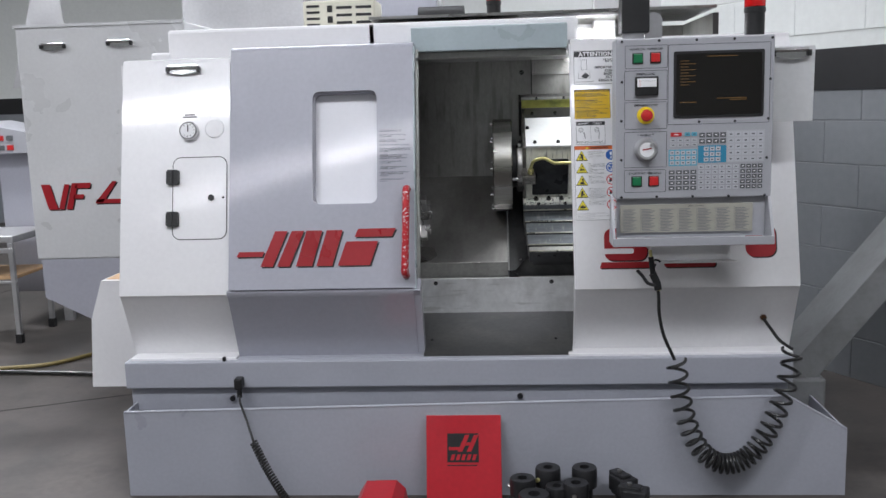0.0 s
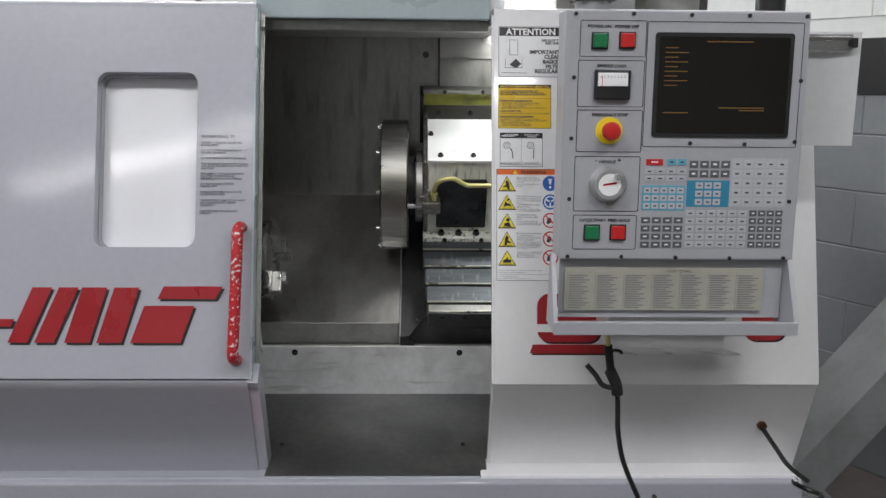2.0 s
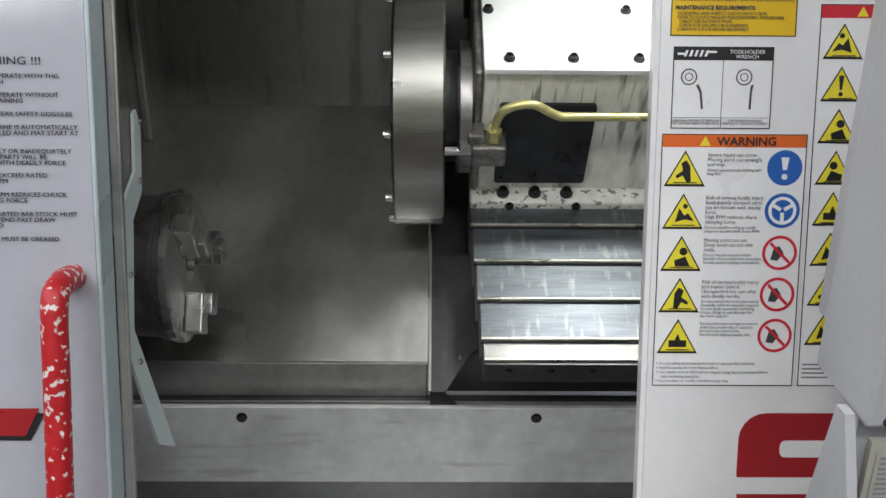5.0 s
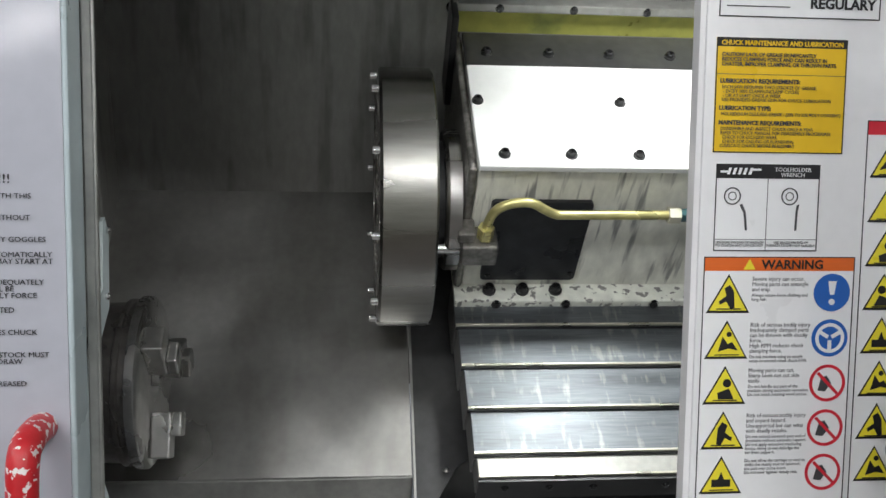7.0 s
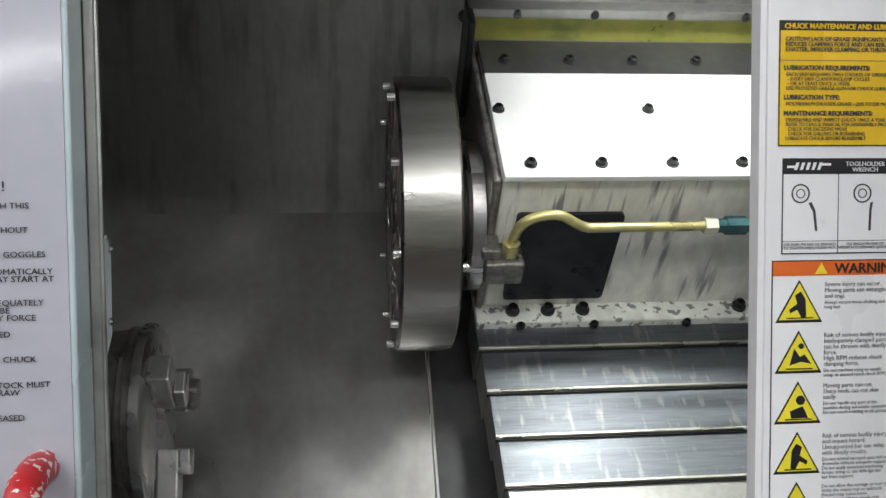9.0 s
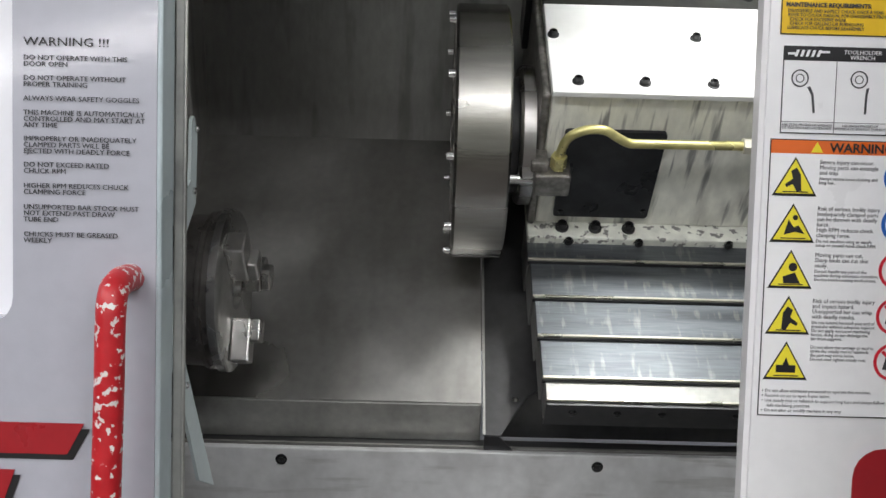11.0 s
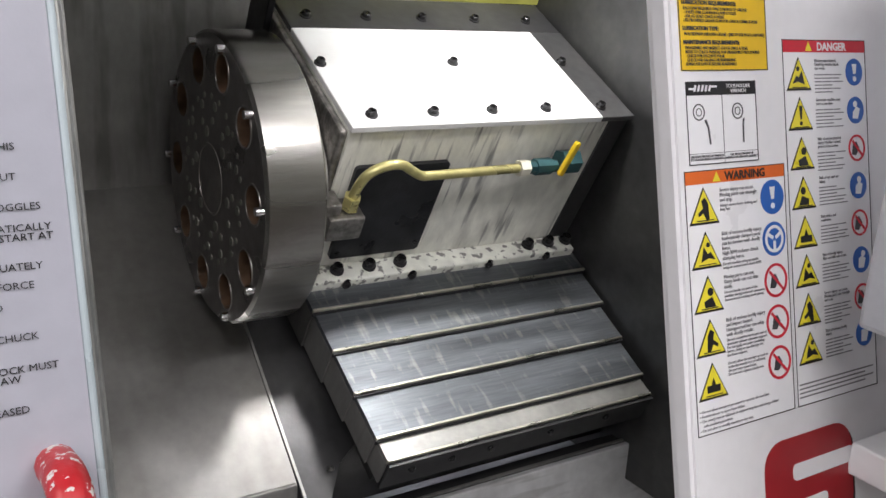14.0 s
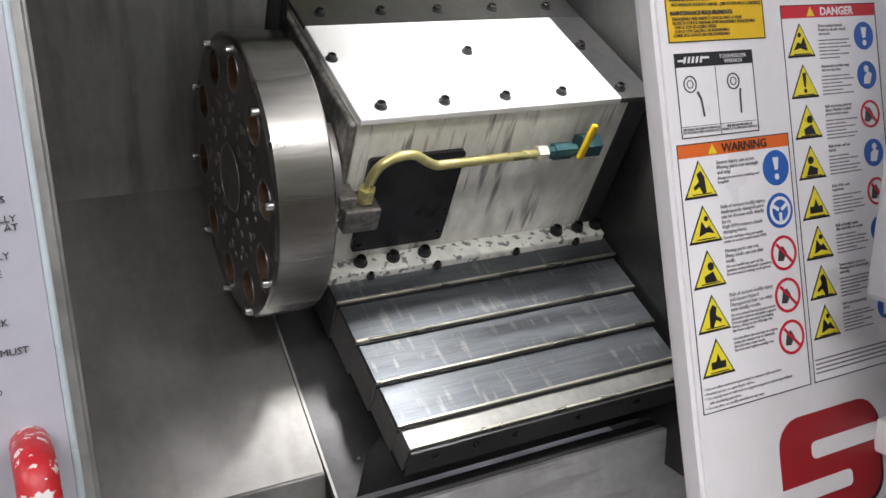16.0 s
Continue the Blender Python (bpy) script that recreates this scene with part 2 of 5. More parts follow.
M_DIRTY = material("dull_aluminium", (0.5, 0.5, 0.51), 0.42, 0.7, 0.05, 60, 0.1, 3)

# ---- building blocks ----


def mesh_of(name, bm, mat, smooth=False):
    me = bpy.data.meshes.new(name)
    bmesh.ops.recalc_face_normals(bm, faces=bm.faces[:])
    bm.to_mesh(me)
    bm.free()
    me.materials.append(mat)
    if smooth:
        me.polygons.foreach_set("use_smooth", [True] * len(me.polygons))
        me.set_sharp_from_angle(angle=radians(40))
    return me


def part(name, bm, mat, parent=None, label="", smooth=False, m=None):
    ob = new(name, mesh_of(name, bm, mat, smooth))
    if m is not None:
        ob.matrix_basis = m
    if parent is not None:
        ob.parent = parent
    if label:
        ob["label"] = label
    return ob


def like(ob, m, parent=None):
    """Another piece on the same mesh."""
    c = new(ob.name.split(".")[0], ob.data)
    c.matrix_basis = m
    c.parent = parent if parent is not None else ob.parent
    return c


def thing(name, label, category, m=None, group="", kind=""):
    ob = new(name)
    ob.empty_display_size = 0.05
    if m is not None:
        ob.matrix_basis = m
    return tagged(ob, label, category, group, kind)


def box(x0, x1, y0, y1, z0, z1, bev=0.0, bm=None, seg=2):
    b = bmesh.new()
    bmesh.ops.create_cube(b, size=1, matrix=Matrix.Translation(((x0 + x1) / 2, (y0 + y1) / 2, (z0 + z1) / 2)) @ Matrix.Diagonal((x1 - x0, y1 - y0, z1 - z0, 1)))
    if bev:
        bmesh.ops.bevel(b, geom=b.edges[:], offset=bev, segments=seg, profile=0.5, affect="EDGES")
    return joined(bm, b)


def joined(bm, b, m=None):
    if m is not None:
        b.transform(m)
    if bm is None:
        return b
    me = bpy.data.meshes.new("tmp")
    b.to_mesh(me)
    b.free()
    bm.from_mesh(me)
    bpy.data.meshes.remove(me)
    return bm


AX = {"x": Euler((0, radians(90), 0)).to_matrix().to_4x4(), "y": Euler((radians(-90), 0, 0)).to_matrix().to_4x4(), "z": Matrix.Identity(4)}


def lathe(c, axis, profile, seg=32, bm=None, caps=True):
    """A solid of revolution: profile rows (along, radius) about an axis through c."""
    b = bmesh.new()
    rings = []
    for a, r in profile:
        rings.append([b.verts.new((r * math.cos(2 * math.pi * k / seg), r * math.sin(2 * math.pi * k / seg), a)) for k in range(seg)])
    for p, q in zip(rings, rings[1:]):
        for k in range(seg):
            b.faces.new((p[k], p[(k + 1) % seg], q[(k + 1) % seg], q[k]))
    if caps:
        b.faces.new(rings[0][::-1]), b.faces.new(rings[-1])
    return joined(bm, b, Matrix.Translation(c) @ AX[axis])


def cyl(c, axis, r, h, seg=24, bev=0.0, bm=None):
    e = min(bev, r * 0.5, h * 0.4)
    prof = [(-h / 2, r - e), (-h / 2 + e, r), (h / 2 - e, r), (h / 2, r - e)] if e else [(-h / 2, r), (h / 2, r)]
    return lathe(c, axis, prof, seg, bm)


def slab(poly, y0, y1, bm=None, holes=()):
    """A plate in the x-z plane with outline poly and holes, from depth y0 to y1."""
    b = bmesh.new()
    edges = []
    for loop in (poly, *holes):
        vs = [b.verts.new((x, y0, z)) for x, z in loop]
        edges += [b.edges.new((vs[k], vs[(k + 1) % len(vs)])) for k in range(len(vs))]
    made = bmesh.ops.triangle_fill(b, use_beauty=True, use_dissolve=False, edges=edges)
    faces = [f for f in made["geom"] if isinstance(f, bmesh.types.BMFace)]
    out = bmesh.ops.extrude_face_region(b, geom=faces)
    bmesh.ops.translate(b, verts=[v for v in out["geom"] if isinstance(v, bmesh.types.BMVert)], vec=(0, y1 - y0, 0))
    return joined(bm, b)


def rounded(x0, x1, z0, z1, r, n=5):
    pts = []
    for cx, cz, a in ((x1 - r, z1 - r, 0), (x0 + r, z1 - r, 90), (x0 + r, z0 + r, 180), (x1 - r, z0 + r, 270)):
        pts += [(cx + r * math.cos(radians(a + 90 * k / n)), cz + r * math.sin(radians(a + 90 * k / n))) for k in range(n + 1)]
    return pts


def run(profile, x0, x1, thick, bm=None):
    """A bent sheet: profile rows (y, z) swept from x0 to x1, with a thickness behind it."""
    b = bmesh.new()
    pts = [Vector((0, y, z)) for y, z in profile]
    back = []
    for k, p in enumerate(pts):
        d = (pts[min(k + 1, len(pts) - 1)] - pts[max(k - 1, 0)]).normalized()
        back.append(p + Vector((0, d.z, -d.y)) * thick)
    loop = pts + back[::-1]
    a = [b.verts.new((x0, p.y, p.z)) for p in loop]
    c = [b.verts.new((x1, p.y, p.z)) for p in loop]
    n = len(pts)
    for k in range(len(loop)):
        j = (k + 1) % len(loop)
        b.faces.new((a[k], a[j], c[j], c[k]))
    for k in range(n - 1):
        for s in (a, c):
            b.faces.new((s[k], s[k + 1], s[2 * n - 2 - k], s[2 * n - 1 - k]))
    return joined(bm, b)


def tube(points, r, seg=10, bm=None):
    b = bmesh.new()
    pts = [Vector(p) for p in points]
    rings, up = [], None
    for k, p in enumerate(pts):
        d = (pts[min(k + 1, len(pts) - 1)] - pts[max(k - 1, 0)]).normalized()
        if up is None:
            up = d.orthogonal().normalized()
        up = (up - d * up.dot(d)).normalized()
        side = d.cross(up)
        rings.append([b.verts.new(p + r * (math.cos(2 * math.pi * j / seg) * up + math.sin(2 * math.pi * j / seg) * side)) for j in range(seg)])
    for p, q in zip(rings, rings[1:]):
        for j in range(seg):
            b.faces.new((p[j], p[(j + 1) % seg], q[(j + 1) % seg], q[j]))
    b.faces.new(rings[0][::-1]), b.faces.new(rings[-1])
    return joined(bm, b)


def curve_points(keys, n=12):
    """A smooth line through the keys."""
    keys = [Vector(k) for k in keys]
    out = []
    for i in range(len(keys) - 1):
        p0, p1, p2, p3 = keys[max(i - 1, 0)], keys[i], keys[i + 1], keys[min(i + 2, len(keys) - 1)]
        for k in range(n):
            t = k / n
            out.append(0.5 * (2 * p1 + (p2 - p0) * t + (2 * p0 - 5 * p1 + 4 * p2 - p3) * t * t + (3 * p1 - p0 - 3 * p2 + p3) * t ** 3))
    return out + [keys[-1]]


def coil(keys, radius, turns, n=14, tight=0.0):
    """A helix wound round the line through the keys."""
    line = curve_points(keys, 24)
    lens = [0.0]
    for a, b in zip(line, line[1:]):
        lens.append(lens[-1] + (b - a).length)
    out, total = [], turns * n
    for k in range(total + 1):
        s = lens[-1] * (k / total + tight * math.sin(2 * math.pi * k / total) / (2 * math.pi))
        i = min(max(next((j for j, v in enumerate(lens) if v >= s), len(lens) - 1), 1), len(lens) - 1)
        f = (s - lens[i - 1]) / max(lens[i] - lens[i - 1], 1e-6)
        p = line[i - 1].lerp(line[i], f)
        d = (line[i] - line[i - 1]).normalized()
        u = d.cross(Vector((0, 1, 0))).normalized()
        w = d.cross(u)
        a = 2 * math.pi * k / n
        out.append(p + radius * (math.cos(a) * u + math.sin(a) * w))
    return out


def lettering(text, size, x, z, y, align="LEFT", bm=None, stretch=1.0, bold=0.0):
    """Flat letters in the x-z plane, facing -y, with the first baseline at x, z."""
    cu = bpy.data.curves.new("letters", "FONT")
    cu.body, cu.size, cu.align_x, cu.space_line, cu.offset = text, size, align, 0.9, bold
    cu.extrude = 0.0002
    cu.resolution_u = 2
    ob = bpy.data.objects.new("letters", cu)
    scene.collection.objects.link(ob)
    bpy.context.view_layer.update()
    me = bpy.data.meshes.new_from_object(ob.evaluated_get(bpy.context.evaluated_depsgraph_get()))
    bpy.data.objects.remove(ob)
    bpy.data.curves.remove(cu)
    b = bmesh.new()
    b.from_mesh(me)
    bpy.data.meshes.remove(me)
    b.transform(Matrix.Translation((x, y, z)) @ Euler((radians(90), 0, 0)).to_matrix().to_4x4() @ Matrix.Diagonal((stretch, 1, 1, 1)))
    return joined(bm, b)


def screw(parent, c, axis, r=0.008, h=0.008, mat=None, name="bolt"):
    return part(name, lathe((0, 0, 0), axis, [(h * 0.4, r * 1.4), (h * 0.02, r * 1.4), (0, r * 1.3), (0, r), (-h * 0.85, r), (-h, r * 0.85), (-h, r * 0.5), (-h * 0.45, r * 0.45)], 14),
                mat or M_OXIDE, parent, m=Matrix.Translation(c), smooth=True)


FACE = pose(0, 0, 0.71, -14, 0, 0)  # the leaning front face: x along it, z up it, y into the machine

# ---- the room ----
ground = part("floor", box(-14, 8, -9, 14, -0.2, 0), M_FLOOR)
tagged(ground, "worn stained grey concrete workshop floor", "floor", kind="structure")
for x0, y0, x1, y1 in ((-9, -2.0, -1.7, 1.21), (-4.2, -6, -4.0, 9)):
    d = Vector((x1 - x0, y1 - y0, 0))
    a = math.atan2(d.y, d.x)
    b = box(0, d.length, -0.003, 0.003, 0.0005, 0.0015)
    part("joint", b, M_STRIPE, ground, m=Matrix.Translation((x0, y0, 0)) @ Matrix.Rotation(a, 4, "Z"))
tagged(part("ceiling", box(-14, 8, -9, 14, 5.0, 5.2), M_CEIL), "pale painted high workshop ceiling", "ceiling", kind="structure")


def block_wall(name, m, length, height, label, rows_near=0, start=0.0):
    """A wall of painted blocks: white above, a black stripe, grey below; along x of m, facing -y."""
    w = part(name, box(0, length, 0.02, 0.2, 0, height), M_WALL, m=m)
    tagged(w, label, "wall", kind="structure")
    low = part("lower_paint", box(0, length, 0.012, 0.018, 0, 1.34), M_WALLG, w, "grey painted lower part")
    part("stripe", box(0, length, 0.004, 0.018, 1.34, 1.53), M_STRIPE, w, "black painted stripe")
    part("upper_paint", box(0, length, 0.012, 0.018, 1.53, height), M_WALL, w, "white painted upper part")
    if rows_near:
        blk = {}
        for r in range(rows_near):
            z = r * 0.2
            if 1.2 < z + 0.2 and z < 1.53 and z > 1.3:
                continue
            tone = M_WALLG if z < 1.3 else M_WALL
            hgt = 0.134 if 1.1 < z < 1.3 else 0.194
            key = (tone.name, hgt)
            for c in range(10):
                x = start + c * 0.4 + (0.2 if r % 2 else 0)
                mm = Matrix.Translation((x, 0, z))
                if key not in blk:
                    blk[key] = part("block", box(0.002, 0.398, 0.0085, 0.016, 0.002, hgt + 0.004, 0.0025, seg=1), tone, w, m=mm)
                else:
                    like(blk[key], mm, w)
    return w


block_wall("wall_east", Matrix.Translation((-5.04, 12.3, 0)) @ Matrix.Rotation(radians(-60), 4, "Z"), 15.0, 5.0, "painted block wall, white over a black stripe over grey", 16, 10.4)
block_wall("wall_north", Matrix.Translation((-14, 8.0, 0)), 22.0, 5.0, "far painted block wall, white over a black stripe over grey")
tagged(part("wall_west", box(-14.2, -14, -9, 14, 0, 5), M_WALL), "plain white painted block wall", "wall", kind="structure")
tagged(part("wall_south", box(-14, 8, -9.2, -9, 0, 5), M_WALL), "plain white painted block wall", "wall", kind="structure")
tagged(part("wall_southeast", box(8, 8.2, -9, 14, 0, 5), M_WALL), "plain white painted block wall", "wall", kind="structure")
for tx, ty, turn in TUBES:
    f = thing("ceiling_light", "long fluorescent ceiling light with white housing", "light", pose(tx, ty, 3.98, 0, 0, turn), "ceiling lights")
    part("housing", box(-1.25, 1.25, -0.17, 0.17, 0, 0.08, 0.01), M_WHITE, f)
    for k in (-0.08, 0.08):
        part("tube", cyl((0, k, -0.03), "x", 0.018, 2.4, 12), M_TUBE, f)
    part("chain", box(-1.0, -0.99, -0.005, 0.005, 0.08, 1.02), M_STEEL, f)
    part("chain", box(0.99, 1.0, -0.005, 0.005, 0.08, 1.02), M_STEEL, f)

# ---- the lathe's enclosure ----
lathe_machine = thing("lathe_enclosure", "white and grey turning machine enclosure with leaning front", "machine", pose(0, 0, 0))


def front(y_off, top):
    """The bent front profile: undercut, leaning face, rolled top edge."""
    s, c = math.sin(radians(14)), math.cos(radians(14))
    def f(v, d=0.0):
        return (v * s + (d + y_off) * c, 0.71 + v * c - (d + y_off) * s)
    return [(0.105 + y_off, 0.46), (0.012 + y_off, 0.685), (0.0 + y_off, 0.70), f(0.015), f(top - 0.03), f(top - 0.01, 0.006), f(top, 0.03), f(top + 0.012, 0.09)]


part("left_panel", run(front(0, 0.84), -1.59, -1.2, 0.03), M_WHITE, lathe_machine, "glossy white side panel", smooth=True)
part("right_panel", run(front(0, 0.865), -0.005, 0.735, 0.03), M_WHITE, lathe_machine, "glossy white panel with warning labels", smooth=True)
part("top_cover", box(-1.46, 0.03, 0.30, 1.35, 1.5, 1.625, 0.012), M_WHITE, lathe_machine)
part("rear_body", box(-1.55, -0.73, 0.36, 1.3, 0.3, 1.55, 0.01), M_WHITE, lathe_machine)
part("right_body", box(0.5, 0.72, 0.36, 1.3, 0.3, 1.5, 0.01), M_WHITE, lathe_machine)
part("lower_skirt", box(-1.55, 0.72, 0.1, 0.14, 0.36, 0.458), M_WHITE, lathe_machine)
part("rail_strip", box(-1.585, -1.2, 0.035, 0.13, 0.44, 0.466, 0.003), M_WHITE, lathe_machine)
part("rail_strip", box(-0.03, 0.73, 0.035, 0.13, 0.44, 0.466, 0.003), M_WHITE, lathe_machine)
part("door_rail", box(-1.2, -0.03, 0.035, 0.13, 0.44, 0.46, 0.003), M_TRAY, lathe_machine)
part("header", box(-0.56, -0.012, 0.24, 0.3, 1.515, 1.60, 0.004), M_BLUEEDGE, lathe_machine, "pale blue header over the opening")
part("header_lip", box(-0.56, -0.012, 0.285, 0.33, 1.49, 1.515, 0.003), M_GALV, lathe_machine)
part("edge_trim", run(front(0.003, 0.85), -0.0105, -0.0052, 0.016), M_WHITE, lathe_machine)
part("side_panel", box(-1.6, -1.592, 0.2, 1.3, 0.42, 1.5), M_WHITE, lathe_machine)
part("side_panel", box(0.722, 0.735, 0.2, 1.3, 0.42, 1.5), M_WHITE, lathe_machine)

# access hatch, gauge, clip on the left panel
hatch = thing("access_hatch", "white rounded access hatch with two black latches", "hatch", FACE)
o = rounded(-1.404, -1.208, 0.184, 0.477, 0.03)
i = rounded(-1.401, -1.211, 0.187, 0.474, 0.027)
part("seam", slab(o, -0.0012, 0.002, holes=(i,)), M_BDECAL, hatch)
part("cover", slab(i, -0.002, 0.002), M_WHITE, hatch)
for z in (0.257, 0.405):
    part("latch", slab(rounded(-1.422, -1.378, z - 0.026, z + 0.026, 0.008), -0.016, 0.001), M_BLACK, hatch, "black latch")
    part("latch_bar", box(-1.404, -1.396, -0.022, -0.015, z - 0.024, z + 0.024, 0.003), M_BLACK, hatch)
part("lock", cyl((-1.265, -0.003, 0.331), "y", 0.011, 0.006, 20), M_BLACK, hatch)
part("screw", cyl((-1.222, -0.003, 0.331), "y", 0.004, 0.004, 10), M_BLACK, hatch)
gauge = thing("pressure_gauge", "round chrome pressure gauge with white dial", "gauge", FACE @ pose(0.016, 0, 0.008))
part("bezel", lathe((-1.36, -0.008, 0.56), "y", [(0.01, 0.034), (-0.006, 0.034), (-0.012, 0.031), (-0.012, 0.027)], 32), M_CHROME, gauge, smooth=True)
part("dial", cyl((-1.36, -0.0205, 0.56), "y", 0.027, 0.001, 32), M_PAPER, gauge)
part("needle", box(-1.362, -1.358, -0.0225, -0.0215, 0.555, 0.58), M_BDECAL, gauge)
for k in range(9):
    a = radians(-40 + k * 32)
    part("tick", box(-0.001, 0.001, -0.0223, -0.0213, 0.019, 0.024), M_BDECAL, gauge, m=Matrix.Translation((-1.36, 0, 0.56)) @ Matrix.Rotation(a, 4, "Y"))
part("caption", box(-1.385, -1.335, -0.0015, 0, 0.61, 0.614), M_TXT, gauge)
part("caption", box(-1.378, -1.342, -0.0015, 0, 0.618, 0.622), M_TXT, gauge)
tagged(part("blank_plug", lathe((-1.255, -0.002, 0.577), "y", [(0.003, 0.035), (-0.002, 0.034), (-0.003, 0.03)], 28), M_WHITE, m=FACE), "round white blank plug in the panel", "plug")


def clip(m, name="clipboard_clip"):
    c = thing(name, "chrome spring clip fixed on a panel", "clip", m, "clips")
    part("plate", slab(rounded(-0.055, 0.055, -0.012, 0.01, 0.006), -0.006, 0), M_CHROME, c)
    part("roll", cyl((0, -0.01, 0.006), "x", 0.007, 0.1, 12), M_CHROME, c)
    part("jaw", slab([(-0.05, -0.012), (0.05, -0.012), (0.03, -0.019), (0.012, -0.02), (0, -0.024), (-0.012, -0.02), (-0.03, -0.019)], -0.014, -0.008), M_CHROME, c)
    for s in (-1, 1):
        part("end_cap", box(s * 0.055 - 0.006, s * 0.055 + 0.006, -0.018, 0, -0.014, 0.006, 0.002), M_BLACK, c)
    return c


clip(FACE @ pose(-1.368, 0, 0.793))

# ---- the sliding door ----
door = thing("sliding_door", "glossy grey sliding door with window, pushed open", "door", FACE)
outer = [(-1.193, 0.004), (-0.5497, 0.004), (-0.5497, 0.84), (-1.189, 0.84)]
hole = rounded(-0.9, -0.676, 0.295, 0.69, 0.025)
part("door_skin", slab(outer, -0.03, -0.004, holes=(hole,)), M_GREY, door)
part("window_reveal", slab(rounded(-0.915, -0.661, 0.28, 0.705, 0.03), -0.0035, 0.02, holes=(rounded(-0.898, -0.678, 0.297, 0.688, 0.024),)), M_GREY, door)
part("window_pane", slab(rounded(-0.905, -0.67, 0.29, 0.695, 0.02), 0.0205, 0.0245), M_PANE, door, "white backed window pane")
part("top_roll", run([(-0.03, 0.84), (-0.028, 0.85), (-0.02, 0.857), (0.02, 0.866), (0.08, 0.875)], -1.189, -0.549, 0.02), M_GREY, door, smooth=True)
low = part("lower_skin", run([(0.075, 0.46), (-0.015, 0.69), (-0.028, 0.706), (-0.0285, 0.716)], -1.2, -0.555, 0.02), M_GREY, None, smooth=True)
low.parent, low.matrix_parent_inverse = door, FACE.inverted()
part("edge_strip", box(-0.5496, -0.5445, -0.0312, 0.006, 0.0, 0.84, 0.002), M_BLUEEDGE, door, "pale blue painted door edge")
part("seal_strip", box(-0.5444, -0.5345, 0.005, 0.015, 0.0, 0.838, 0.0015), M_GALV, door, "dull galvanised seal strip")
part("seal_bead", tube([(-0.535, 0.006, 0.001), (-0.535, 0.006, 0.837)], 0.002, 8), M_GALV, door, "dull galvanised seal strip", smooth=True)
le = part("lower_edge", run([(0.08, 0.46), (-0.01, 0.69), (-0.03, 0.712)], -0.556, -0.532, 0.05), M_GREY, None)
le.parent, le.matrix_parent_inverse = door, FACE.inverted()
hb = tube(curve_points([(-0.572, -0.028, 0.34), (-0.572, -0.06, 0.338), (-0.572, -0.078, 0.32), (-0.573, -0.08, 0.24), (-0.576, -0.08, 0.12), (-0.578, -0.078, 0.065), (-0.578, -0.06, 0.048), (-0.578, -0.028, 0.045)], 8), 0.0125, 14)
part("door_handle", hb, M_HANDLE, door, "chipped red tubular handle", smooth=True)
screw(door, (-0.536, -0.003, 0.8), "y", 0.004, 0.004)
warn = ["WARNING !!!", "", "DO NOT OPERATE WITH THIS\nDOOR OPEN", "DO NOT OPERATE WITHOUT\nPROPER TRAINING", "ALWAYS WEAR SAFETY GOGGLES", "THIS MACHINE IS AUTOMATICALLY\nCONTROLLED AND MAY START AT\nANY TIME",
        "IMPROPERLY OR INADEQUATELY\nCLAMPED PARTS WILL BE\nEJECTED WITH DEADLY FORCE", "DO NOT EXCEED RATED\nCHUCK RPM", "HIGHER RPM REDUCES CHUCK\nCLAMPING FORCE",
        "UNSUPPORTED BAR STOCK MUST\nNOT EXTEND PAST DRAW\nTUBE END", "CHUCKS MUST BE GREASED\nWEEKLY"]
wz = (0.541, 0.535, 0.5285, 0.511, 0.4933, 0.481, 0.4584, 0.4356, 0.4172, 0.3985, 0.3745)
for text, z in zip(warn, wz):
    if text:
        part("lettering", lettering(text, 0.0105 if text.startswith("WARN") else 0.0061, -0.666, z, -0.0312, stretch=1.2 if text.startswith("WARN") else 1.08, bold=0.0), M_BDECAL, door)

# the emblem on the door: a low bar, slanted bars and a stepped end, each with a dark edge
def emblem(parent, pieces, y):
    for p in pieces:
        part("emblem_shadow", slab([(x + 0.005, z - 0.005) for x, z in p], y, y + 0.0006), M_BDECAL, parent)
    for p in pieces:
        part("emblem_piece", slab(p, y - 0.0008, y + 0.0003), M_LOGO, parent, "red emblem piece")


def lean(x0, x1, z0, z1, k=0.42):
    return [(x0 + k * (z0 - 0.09), z0), (x1 + k * (z0 - 0.09), z0), (x1 + k * (z1 - 0.09), z1), (x0 + k * (z1 - 0.09), z1)]


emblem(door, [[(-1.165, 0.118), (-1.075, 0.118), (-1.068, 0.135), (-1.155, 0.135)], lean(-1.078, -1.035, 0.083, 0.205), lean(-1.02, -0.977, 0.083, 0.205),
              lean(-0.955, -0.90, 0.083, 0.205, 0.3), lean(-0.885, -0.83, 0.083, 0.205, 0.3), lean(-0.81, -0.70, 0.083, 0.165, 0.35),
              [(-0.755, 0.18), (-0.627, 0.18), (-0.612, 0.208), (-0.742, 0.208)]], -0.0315)

